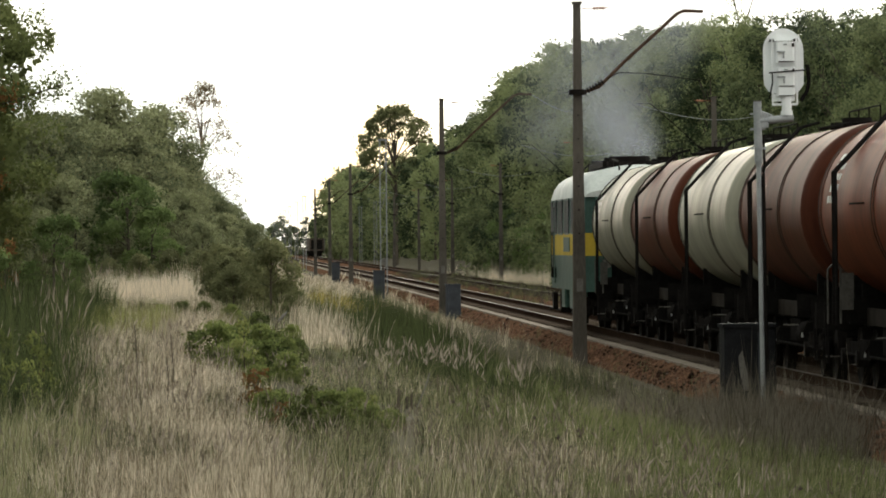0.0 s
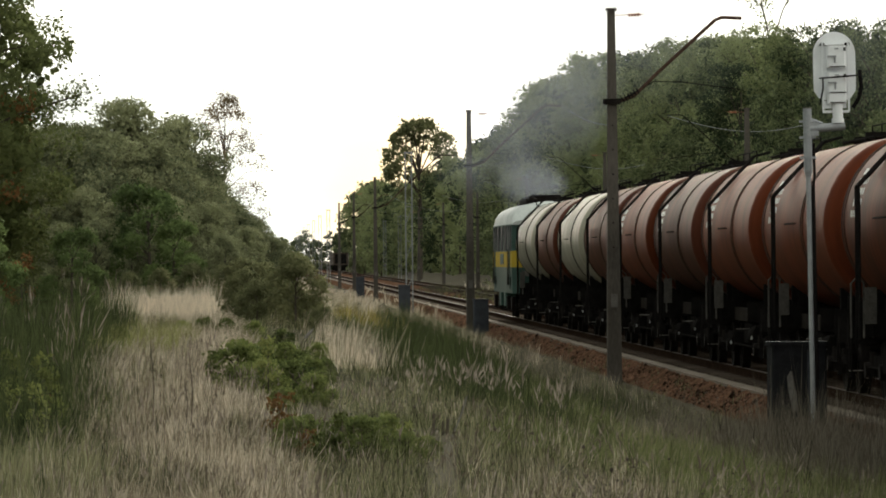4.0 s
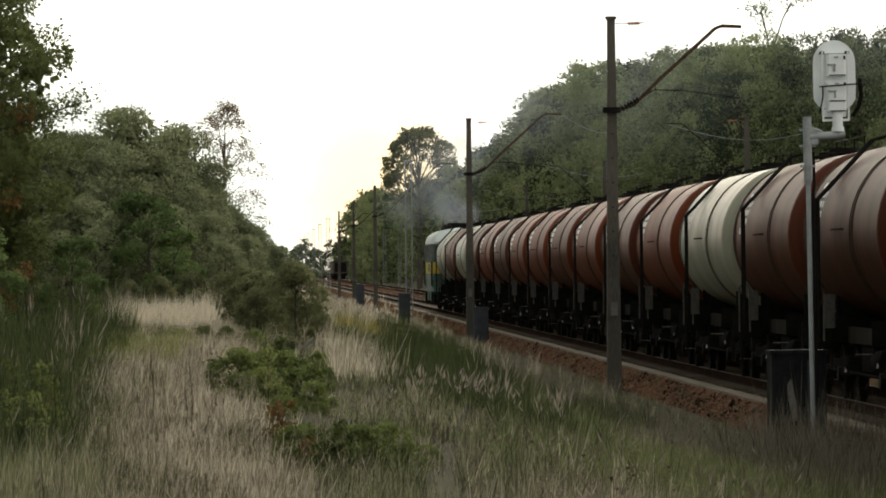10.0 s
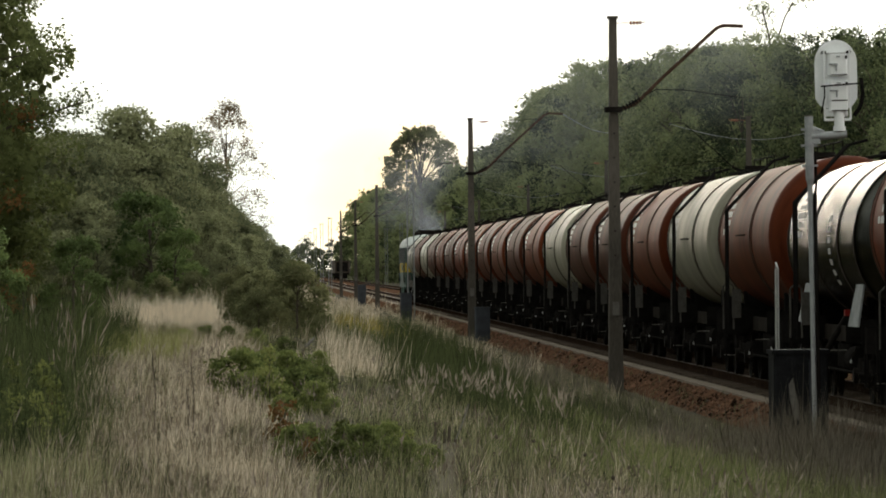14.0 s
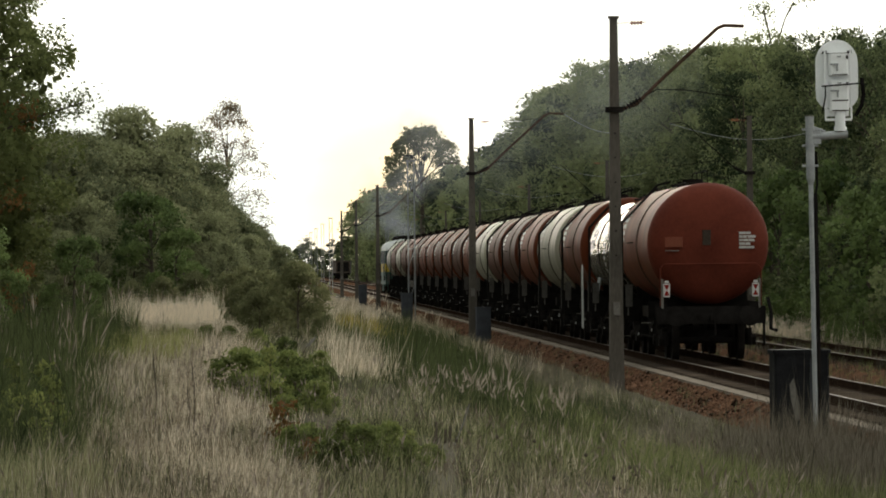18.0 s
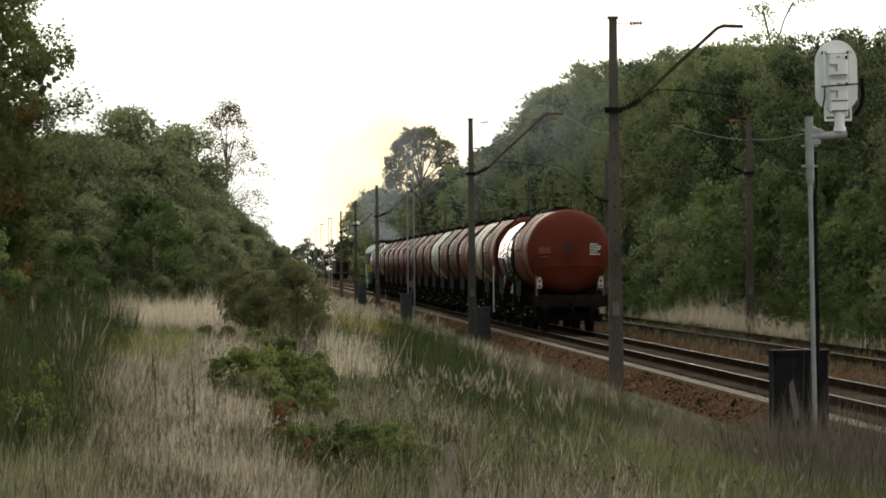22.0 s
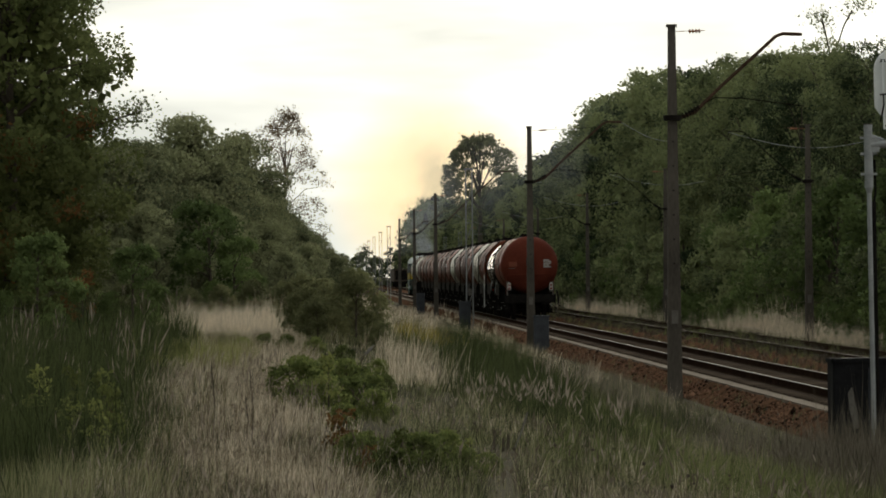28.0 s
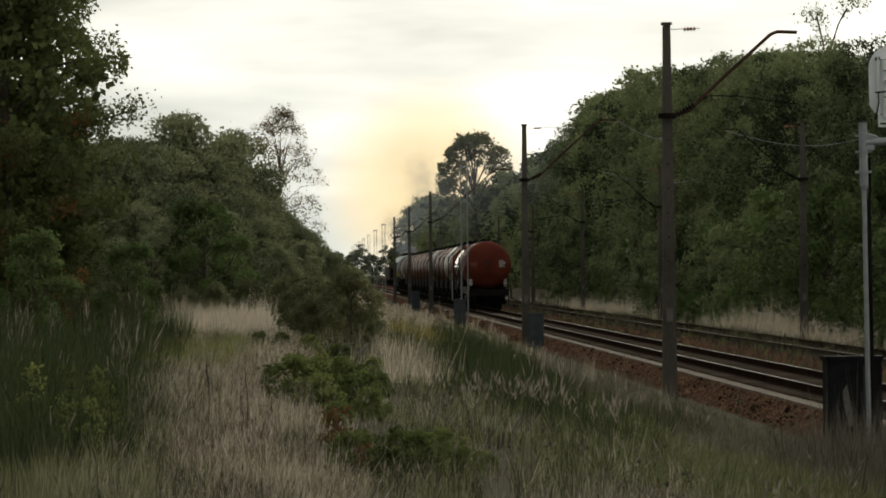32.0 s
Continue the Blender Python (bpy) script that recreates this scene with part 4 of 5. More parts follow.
def smoke_material(name, density):
    m = bpy.data.materials.new(name)
    m.use_nodes = True
    n, l = m.node_tree.nodes, m.node_tree.links
    n.clear()
    out, mix, clear, dif = n.new("ShaderNodeOutputMaterial"), n.new("ShaderNodeMixShader"), n.new("ShaderNodeBsdfTransparent"), n.new("ShaderNodeBsdfDiffuse")
    at, co, nz, mul, mul2 = n.new("ShaderNodeAttribute"), n.new("ShaderNodeTexCoord"), n.new("ShaderNodeTexNoise"), n.new("ShaderNodeMath"), n.new("ShaderNodeMath")
    at.attribute_name = "fade"
    nz.inputs["Scale"].default_value, nz.inputs["Detail"].default_value = 0.9, 4
    mul.operation = mul2.operation = "MULTIPLY"
    mul2.inputs[1].default_value = density
    l.new(co.outputs["Object"], nz.inputs["Vector"])
    l.new(at.outputs["Fac"], mul.inputs[0])
    l.new(nz.outputs["Fac"], mul.inputs[1])
    l.new(mul.outputs[0], mul2.inputs[0])
    dif.inputs["Color"].default_value = (0.42, 0.44, 0.49, 1)
    thin, body = n.new("ShaderNodeBsdfTranslucent"), n.new("ShaderNodeMixShader")
    thin.inputs["Color"].default_value = (0.42, 0.44, 0.49, 1)
    l.new(dif.outputs[0], body.inputs[1])
    l.new(thin.outputs[0], body.inputs[2])
    l.new(mul2.outputs[0], mix.inputs["Fac"])
    l.new(clear.outputs[0], mix.inputs[1])
    l.new(body.outputs[0], mix.inputs[2])
    l.new(mix.outputs[0], out.inputs["Surface"])
    return m


PLUME = []
SMOKE = tagged(empty("exhaust_smoke"), "thin grey diesel smoke trailing from the locomotive's stack", "smoke")


def plume():
    spec = ((0.5, 0.0, 0.5, 0.7), (-1.5, -0.2, 1.4, 1.1), (-4, -0.5, 2.4, 1.5), (-8, -0.7, 3.4, 1.9), (-14, -0.4, 4.5, 2.3), (-24, 0.8, 5.6, 2.8), (-40, 3.0, 6.4, 3.4), (-70, 6.0, 6.6, 4.4), (-115, 8.6, 5.6, 5.0))
    for i, (dy, dx, z, r) in enumerate(spec):
        m = smoke_material("smoke", 0.72 * 0.86 ** i)
        puff = smoke_puff(r * 1.2, 3, 90 + i, m)
        puff.parent = SMOKE
        PLUME.append((puff, dx, dy, z))


# ---- plants ----
def leaf_quads(rng, pts, size, spread=0.5, tri=False, out=None):
    """Small leaves at pts; out: the way each leaf's clump bulges there."""
    n = len(pts)
    d = rng.normal(size=(n, 3))
    d[:, 2] -= 0.2
    d /= np.linalg.norm(d, axis=1)[:, None]
    e = np.cross(d, rng.normal(size=(n, 3)))
    e /= np.linalg.norm(e, axis=1)[:, None] + 1e-9
    s = size * rng.uniform(0.6, 1.4, n)[:, None]
    if out is not None:
        e *= np.where((np.cross(e, d) * out).sum(1) < 0, -1.0, 1.0)[:, None]
    if tri:
        v = np.stack([pts, pts + d * s + e * s * spread * 0.5, pts + d * s - e * s * spread * 0.5], 1)
        return v.reshape(-1, 3), np.arange(3 * n).reshape(-1, 3)
    v = np.stack([pts, pts + d * s * 0.5 + e * s * spread * 0.5, pts + d * s, pts + d * s * 0.5 - e * s * spread * 0.5], 1)
    return v.reshape(-1, 3), np.arange(4 * n).reshape(-1, 4)


def plant(name, label, category, height, width, low, clumps, leaves, leaf, mat, seed, trunk=0.16, clump_r=0.55, group="", lean=0.0, core=0.0, tri=False, taper=0.82, sprigs=0.04):
    """A tapered trunk with limbs that end in clumps of leaves; low: the crown's foot as a share of the height."""
    rng = np.random.default_rng(seed)
    root = empty(name)
    tagged(root, label, category, group)
    unit = lambda a: a / (np.linalg.norm(a, axis=1)[:, None] + 1e-9)
    z0, z1 = height * low, height
    # large lobes over the crown, smaller clumps on each lobe's outer side, leaves on each clump's skin
    nl = max(9, clumps // 8)
    uz = 1 - 2 * (np.arange(nl) + 0.5) / nl + rng.normal(0, 0.06, nl)
    t = np.clip((uz + 1) / 2, 0, 1)
    turn = np.arange(nl) * 2.39996 + rng.normal(0, 0.35, nl)
    wide = np.sin(np.clip(t * taper + 0.16, 0, 1) * math.pi) ** 0.6
    lr = width * 0.2 * rng.uniform(0.7, 1.3, nl) * (0.65 + 0.35 * wide)
    reach = np.maximum(width / 2 * wide - lr * 0.9, 0.05) * rng.uniform(0.75, 1.1, nl)
    lc = np.stack([np.cos(turn) * reach + lean * t * height, np.sin(turn) * reach, np.clip(z0 + t * (z1 - z0) * rng.uniform(0.93, 1.02, nl), z0 + (0.3 if low else -0.15) * lr, z1 - 0.85 * lr)], 1)
    axis = np.array([0, 0, z0 + (z1 - z0) * 0.4])
    lout = unit((lc - axis) / np.array([width / 2, width / 2, height / 2]))
    own = np.arange(clumps) % nl
    cd = unit(rng.normal(size=(clumps, 3)) * 0.62 + lout[own] * 0.75 + np.array([0, 0, 0.3]))
    c = lc[own] + cd * (lr[own] * rng.uniform(0.72, 1.05, clumps))[:, None]
    cr = clump_r * rng.uniform(0.55, 1.2, clumps)
    k = rng.integers(0, clumps, leaves)
    e = unit(rng.normal(size=(leaves, 3)) + 0.8 * cd[k])
    far_out = np.where(rng.random(leaves) < sprigs, rng.uniform(1.0, 1.6, leaves), rng.uniform(0.45, 1.0, leaves) ** 0.6)
    p = c[k] + e * (cr[k] * far_out)[:, None] * np.array([1, 1, 0.8])
    p[:, 2] = np.maximum(p[:, 2], 0.05)
    out = unit(0.8 * e + 0.7 * cd[k] + 0.5 * lout[own[k]] + rng.normal(size=(leaves, 3)) * 0.38)
    v, f = leaf_quads(rng, p, leaf, 0.75 if tri else 0.62, tri, out)
    if core:
        k = rng.integers(0, nl, int(leaves * core))
        mid_ = lc[k] + rng.normal(size=(len(k), 3)) * lr[k][:, None] * 0.28
        mid_[:, 2] = np.maximum(mid_[:, 2], 0.1)
        out2 = unit(0.6 * (mid_ - lc[k]) / lr[k][:, None] + lout[k])
        v2, f2 = leaf_quads(rng, mid_, leaf * 2.1, 0.8, tri, out2)
        v, f, out = np.concatenate([v, v2]), np.concatenate([f, f2 + len(v)]), np.concatenate([out, out2])
    part("crown", raw_mesh("crown", v, f, mat, np.repeat(out, f.shape[1], axis=0)), mat, root)
    s = Shape()
    top = Vector((lean * height * 0.75, 0, height * 0.82))
    bend = Vector((lean * height * 0.3 + rng.uniform(-0.1, 0.1) * width * 0.3, 0, height * 0.4))
    s.tube((0, 0, -0.3), bend, trunk, trunk * 0.65, n=8).tube(bend, top, trunk * 0.65, trunk * 0.15, n=8)
    for i in range(min(clumps, 20)):
        e = Vector(c[i])
        b = bend.lerp(top, min(0.9, max(0.0, (e.z / height - 0.45) * 1.4))) if e.z > bend.z else Vector((0, 0, 0)).lerp(bend, max(0.15, e.z / bend.z * 0.6))
        m = b.lerp(e, 0.5) + Vector((0, 0, 0.08 * width))
        s.tube(b, m, trunk * 0.3, trunk * 0.18, n=4, caps=False).tube(m, e, trunk * 0.18, trunk * 0.05, n=3, caps=False)
    part("trunk", s, M_BARK, root)
    return root


def put(ob, x, y, turn=0, size=1.0, sink=0.0):
    ob.matrix_basis = Matrix.Translation((x, y, float(ground(x, y)) - sink)) @ Matrix.Rotation(radians(turn), 4, "Z") @ Matrix.Diagonal((size, size, size, 1))
    return ob


def put_copy(ob, x, y, turn, size):
    return copy_thing(ob, Matrix.Translation((x, y, float(ground(x, y)) - 0.1)) @ Matrix.Rotation(radians(turn), 4, "Z") @ Matrix.Diagonal((size, size, size, 1)))


def blades(name, label, n, y0, y1, xl, xr, h, w, mat, seed, tilt=0.25, power=1.0, keep=None, plume=0.0, fray=0.15):
    """Upright blades between the lines xl(y) and xr(y), thicker on the ground where it lies nearer."""
    rng = np.random.default_rng(seed)
    each = 12
    tufts = max(1, n // each)
    y = y0 * (y1 / y0) ** (rng.random(tufts) ** power)
    x = xl(y) + (xr(y) - xl(y)) * rng.random(tufts)
    vigour = np.clip(rng.normal(0.85, 0.3, tufts), 0.3, 1.6)
    own = rng.integers(0, tufts, n)
    x, y, vigour = x[own] + rng.normal(0, 0.06, n) + fray * rng.normal(0, 1, tufts)[own], y[own] + rng.normal(0, 0.08, n), vigour[own]
    if plume:
        vigour = 1.0 + 0 * vigour
    if keep is not None:
        ok = keep(x, y, rng)
        x, y, vigour = x[ok], y[ok], vigour[ok]
    n = len(x)
    z = surface(x, y) - 0.03
    patch = 0.75 + 0.35 * np.sin(x * 1.7 + y * 0.23 + seed) * np.sin(y * 0.31 + x * 0.6) + 0.15 * np.sin(x * 5.1 + y * 1.3)
    hh = h * rng.uniform(0.55, 1.15, n) * patch * vigour
    ww = 0.78 * w * np.clip(rng.lognormal(-0.1, 0.45, n), 0.4, 2.5) * (0.6 + 0.4 * y / 60)
    a = rng.uniform(0, math.tau, n)
    lx, ly = rng.normal(0, tilt, n) * hh + 0.06 * hh, rng.normal(0, tilt, n) * hh
    b = np.stack([x, y, z], 1)
    side = np.stack([np.cos(a) * ww, np.sin(a) * ww, 0 * ww], 1)
    mid = b + np.stack([lx * 0.35, ly * 0.35, hh * 0.6], 1)
    tip = b + np.stack([lx, ly, hh * (1 - 0.25 * np.abs(lx) / (hh + 1e-6))], 1)
    if plume:
        v = np.stack([mid + (tip - mid) * 0.3, mid + (tip - mid) * 0.6 + side * 0.9, tip + side * 0.5, mid + (tip - mid) * 0.6 - side * 0.9], 1)
        me = raw_mesh(name, v.reshape(-1, 3), np.arange(4 * n).reshape(-1, 4), mat)
    else:
        v = np.stack([b - side * 0.5, b + side * 0.5, tip], 1)
        me = raw_mesh(name, v.reshape(-1, 3), np.arange(3 * n).reshape(-1, 3), mat)
    return tagged(new(name, me), label, "grass", kind="stuff")


# ---- build ----
ground_sheet()
track_bed()
for n in range(13):
    y, lat = 109.6 + 74.4 * n, n == 2 or n >= 6
    if lat:
        lattice_mast(8.0, y, 7.9)
    else:
        concrete_mast(8.0, y, 7.85, {1: 1.2, 3: 1.9}.get(n, 1.0))
for n in range(8):
    y = 179.5 + 74.0 * n
    if n < 6:
        concrete_mast(18.1, y, 7.7, side=-1)
    else:
        lattice_mast(18.1, y, 7.7)
signal()
cabinet(7.8, 70.5, 0.8, 0.5, 1.6, M_CABINET, "black metal relay cabinet with a torn pale sticker")
cabinet(8.35, 183.2, 0.55, 0.4, 1.35, M_BLUEGREY, "blue-grey trackside cabinet beside a mast", False)
cabinet(7.7, 257.5, 0.6, 0.4, 1.5, M_BLUEGREY, "blue-grey trackside cabinet beside a mast", False)
cabinet(7.5, 360, 0.6, 0.4, 1.6, M_BLUEGREY, "blue-grey trackside cabinet beside a mast", False)
TRAIN = train()
for k in range(3):
    parked_wagon(914 + 14.5 * k)

# the wood beyond the line
rw = random.Random(7)
near = [plant("tree", "leafy deciduous tree at the edge of a wood", "tree", 13.5, w, 0.06, 230, 14000, 0.142, L_RIGHT, 20 + i, 0.17, 0.62, "trees of the wood", core=0.14, tri=True, taper=0.66) for i, w in enumerate((6.4, 7.4, 5.6))]
far = [plant("tree", "leafy deciduous tree in the distant wood", "tree", 13.5, w, 0.06, 170, 8000, 0.19, L_RIGHT, 24 + i, 0.17, 0.7, "trees of the wood", core=0.2, tri=True, taper=0.68) for i, w in enumerate((6.8, 7.8, 6.0))]
distant = [plant("tree", "leafy deciduous tree in the distant wood", "tree", 13.5, w, 0.06, 120, 2600, 0.34, L_RIGHT, 54 + i, 0.17, 0.75, "trees of the wood", core=0.2, tri=True, taper=0.7) for i, w in enumerate((6.8, 7.6))]
shrubs = [plant("shrub", "low leafy shrub at the foot of the wood", "shrub", 5.0, 4.6, 0.0, 60, 2500, 0.17, m, 30 + i, 0.07, 0.55, "shrubs of the wood", core=0.15, tri=True) for i, m in enumerate((L_RIGHT, L_RIGHT, L_FRESH))]
plain = [plant("tree", "coarse leafy tree, mostly out of view, that blocks low sky", "tree", 13.5, 7.0, 0.06, 60, 700, 1.1, L_RIGHT, 28, 0.17, 0.95, "trees of the wood")]
first = {}


def again(proto, x, y, turn, size):
    if proto not in first:
        first[proto] = size if proto in near + far + distant else 1.0
        return put(proto, x, y, turn, size, 0.1)
    return put_copy(proto, x, y, turn, size / first[proto])


def wood_height(x, y):
    """How tall the wood stands: lower near the open end, tallest about 400 m down the line."""
    edge = float(np.interp(x / y, (0.016, 0.021, 0.028, 0.038, 0.0453, 0.051, 0.058, 0.0673, 0.0859, 0.109, 0.1286, 0.3), (0.0096, 0.0172, 0.0147, 0.0196, 0.0231, 0.0253, 0.0338, 0.0425, 0.0438, 0.0448, 0.0468, 0.07)))
    return min(19.0, 2.3 + edge * y)


y = -120.0
while y < 1060:
    kinds_ = near if 140 < y < 330 else far if 330 <= y < 540 else distant if y > 0 else plain
    if 130 < y < 420:
        again(rw.choice(shrubs), 21.2 + rw.uniform(-0.6, 1.0), y + rw.uniform(-1, 1), rw.uniform(0, 360), rw.uniform(0.7, 1.15))
    if 154 < y < 172 or 228 < y < 284:
        again(shrubs[2], 19.6 + rw.uniform(-0.5, 0.6), y + rw.uniform(-1, 1), rw.uniform(0, 360), rw.uniform(0.22, 0.42))
    x = 25.4 + rw.uniform(-2.3, 2.3)
    again(rw.choice(kinds_), x, y + rw.uniform(-1, 1), rw.uniform(0, 360), (wood_height(x, y) if y > 60 else 13) / (14.3 if y < 330 else 14.6) * rw.uniform(0.9, 1.04))
    y += 4.7 * (1 + (y - 146) / 420) if y > 146 else 6.5
y = 175.0
while y < 520:
    kinds_ = near if y < 290 else far
    x = 30 + rw.uniform(-2, 2)
    again(rw.choice(kinds_), x, y + rw.uniform(-2, 2), rw.uniform(0, 360), wood_height(x, y) / 14.4 * rw.uniform(0.92, 1.03))
    y += 8 * (1 + (y - 175) / 300)
for k in range(11):
    y = 700 + 28 * k
    again(rw.choice(distant), 20.5 + rw.uniform(-1, 2.5), y, rw.uniform(0, 360), rw.uniform(0.78, 1.0) if y < 880 else rw.uniform(1.12, 1.3))
for k in range(26):
    again(rw.choice(distant), -14 + 1.6 * k + rw.uniform(-1, 1), 1250 + rw.uniform(-40, 40), rw.uniform(0, 360), rw.uniform(0.5, 0.75))
for k in range(28):
    again(rw.choice(plain), -12 + rw.uniform(-1.5, 1.5), 172 + 9 * k, rw.uniform(0, 360), rw.uniform(0.5, 0.62))
# unseen trees behind and beside the standpoint; the second row blocks low side light
for k in range(26):
    again(rw.choice(plain), -17 + rw.uniform(-2, 2), -110 + 10 * k + rw.uniform(-2, 2), rw.uniform(0, 360), rw.uniform(0.65, 0.95))
for k in range(90):
    again(rw.choice(plain), -21 + rw.uniform(-1.5, 1.5), -120 + 6 * k + rw.uniform(-1.5, 1.5), rw.uniform(0, 360), rw.uniform(0.85, 1.15))
put(plant("tree", "lone round-crowned tall tree standing above the wood", "tree", 19.7, 8.8, 0.6, 150, 9000, 0.36, L_OLIVE, 51, 0.4, 0.95), 20.5, 620, 40)
forked = empty("tree", pose(30.4, 287, float(ground(30.4, 287)) - 0.1))
tagged(forked, "tall sparse tree with a forked bare top", "tree", "trees of the wood")
part("trunk", Shape().line([(0, 0, 0), (0.15, 0, 7), (0.0, 0, 14.2)], 0.16, 8), M_BARK, forked)
part("branch", Shape().line([(0.0, 0, 14.2), (-0.25, 0, 15.6), (-0.55, 0, 16.9)], 0.055), M_BARK, forked)
part("branch", Shape().line([(0.0, 0, 14.2), (0.45, 0, 15.5), (0.75, 0, 16.4), (1.25, 0, 17.3)], 0.05), M_BARK, forked)
rf = np.random.default_rng(52)
tufts = []
for spot, many, spread in (((-0.65, 0, 17.0), 300, 0.36), ((-0.35, 0, 16.2), 90, 0.25), ((1.7, 0, 17.7), 260, 0.36), ((1.1, 0, 17.3), 60, 0.25), ((0.1, 0, 15.0), 120, 0.4)):
    tufts.append(np.array(spot) + rf.normal(size=(many, 3)) * spread * np.array([1.2, 1, 0.8]))
tv, tf = leaf_quads(rf, np.concatenate(tufts), 0.15, 0.6)
part("crown", raw_mesh("crown", tv, tf, L_LEFT), L_LEFT, forked)

# the bank beside the path
big = put(plant("tree", "large dark leafy tree with a few turning leaves", "tree", 10.4, 5.8, 0.03, 340, 46000, 0.104, L_LEFT, 61, 0.2, 0.54, core=0.16), -7.5, 118, 0)
rt = np.random.default_rng(63)
for spot, many, spread in (((-0.5, -2.3, 4.7), 260, 0.26), ((0.5, -2.2, 4.35), 160, 0.22), ((1.9, -1.2, 5.0), 110, 0.2), ((0.0, -2.6, 2.1), 240, 0.3), ((1.6, -2.0, 3.0), 90, 0.2)):
    tv, tf = leaf_quads(rt, np.array(spot) + rt.normal(size=(many, 3)) * spread, 0.11, 0.6)
    part("turning_leaves", raw_mesh("turning_leaves", tv, tf, L_RUST), L_RUST, big, "cluster of orange turning leaves")
limb = np.linspace((1.7, -0.9, 4.85), (3.45, -0.9, 5.4), 1000)
tv, tf = leaf_quads(rt, limb + rt.normal(size=limb.shape) * 0.2, 0.09, 0.6)
part("side_limb", Shape().line([(0.3, -0.4, 4.2), (1.7, -0.9, 4.85), (3.3, -0.9, 5.35)], 0.025), M_BARK, big)
part("limb_leaves", raw_mesh("limb_leaves", tv, tf, L_LEFT), L_LEFT, big, "leaves of a limb that sticks out")
put_copy(big, -8.2, 122, 140, 0.98)
put(plant("bush", "bush of orange-brown turning leaves beside the tree", "bush", 2.4, 1.2, 0.2, 14, 900, 0.12, L_RUST, 62, 0.05, 0.3), -5.5, 113, 20, 0.6)
hill = [plant("shrub", "dense grey-green thicket shrub", "shrub", 7.2, 6.0, 0.0, 260, 14500, 0.118, m, 70 + i, 0.1, 0.5, "thicket on the bank", core=0.14, tri=True, sprigs=0.1) for i, m in enumerate((L_SHRUB, L_SHRUB))]
for i, (x, y, s) in enumerate(((-4.2, 158, 0.86), (-2.7, 162, 0.8), (-1.5, 166, 0.6), (-5.8, 160, 0.87), (-0.25, 168, 0.42), (0.6, 160, 0.33), (-7.6, 156, 0.87), (-3.4, 157, 0.82), (-5.0, 156, 0.83), (-2.1, 160, 0.68), (-0.9, 164, 0.49), (-3.9, 150, 0.55), (-1.6, 152, 0.47), (-5.2, 150, 0.6), (-6.7, 150, 0.62), (-0.4, 154, 0.4), (-1.9, 169, 0.68), (-1.1, 171, 0.58), (-0.5, 161, 0.44), (0.15, 163, 0.38), (-2.8, 151, 0.5), (-6.0, 146, 0.42), (-4.9, 147, 0.4), (-1.0, 148, 0.36), (-6.4, 152, 0.84), (-5.4, 153, 0.84), (-6.0, 156, 0.88), (-5.0, 158, 0.87), (-3.9, 160, 0.86), (-4.9, 165, 0.85), (-3.1, 164, 0.82), (-2.3, 165, 0.74), (-5.3, 162, 0.88), (-1.9, 161, 0.62), (-6.6, 158, 0.88))):
    again(hill[i % 2], x, y, i * 77, s)
dark_bush = plant("shrub", "olive-green bush at the end of the thicket", "shrub", 2.5, 1.9, 0.0, 90, 6500, 0.1, L_OLIVE, 74, 0.05, 0.34, "thicket on the bank", tri=True, sprigs=0.12)
for x, y, s in ((0.75, 98, 0.6), (0.35, 102, 0.72), (-0.05, 99, 0.66), (1.0, 101, 0.5), (-0.3, 109, 0.8), (1.2, 95, 0.42), (0.1, 112, 0.9), (-0.4, 120, 0.9), (-5.6, 140, 0.8), (-4.6, 139, 0.7), (-3.7, 140, 0.65), (-2.8, 139, 0.7), (-1.9, 140, 0.8), (-1.0, 138, 0.8), (-6.6, 138, 0.9), (0.0, 128, 0.8), (-0.9, 130, 0.8), (0.7, 108, 0.45), (0.4, 118, 0.7), (-0.2, 106, 0.6)):
    again(dark_bush, x, y, x * 200, s)
bright = plant("shrub", "bright green leafy bush in the thicket", "shrub", 2.6, 2.4, 0.0, 70, 7000, 0.09, L_FRESH, 75, 0.06, 0.3, "thicket on the bank")
for x, y, s in ((-3.3, 146, 1.25), (-2.5, 145, 0.7), (-6.2, 108, 0.7), (-4.3, 113, 0.6)):
    again(bright, x, y, x * 200, s)
put(plant("tree", "slender sparse birch-like tree behind the thicket", "tree", 8.3, 4.2, 0.1, 340, 13000, 0.08, L_TAN, 76, 0.08, 0.32, sprigs=0.4), -1.4, 215, 0)
bush = plant("bush", "low leafy bush in the meadow", "bush", 1.0, 1.1, 0.0, 72, 3600, 0.07, L_BRIGHT, 80, 0.02, 0.2, "bushes in the meadow", tri=True, sprigs=0.12)
for x, y, s in ((-0.25, 59, 0.66), (0.05, 57, 0.72), (0.4, 58, 0.75), (0.25, 52, 0.5), (0.0, 63, 0.8), (0.35, 64, 0.82), (0.65, 62, 0.72), (0.3, 43, 0.55), (0.62, 42, 0.5), (0.9, 43, 0.6), (1.25, 42.5, 0.48), (1.5, 44, 0.4), (0.75, 44.5, 0.5), (1.15, 45, 0.55), (0.45, 44, 0.5), (0.62, 55, 0.6), (-1.5, 95, 0.55), (-1.05, 94, 0.6), (-0.6, 92, 0.6), (-0.1, 90, 0.6), (0.4, 84, 0.55), (0.5, 68, 0.55), (0.1, 72, 0.6), (0.9, 75, 0.5), (0.9, 68, 0.45)):
    again(bush, x, y, x * 300, s)
lime = plant("bush", "yellow-green bush at the end of the dry track", "bush", 0.9, 1.1, 0.0, 60, 2200, 0.05, L_LIME, 83, 0.02, 0.18, "yellow-green bushes")
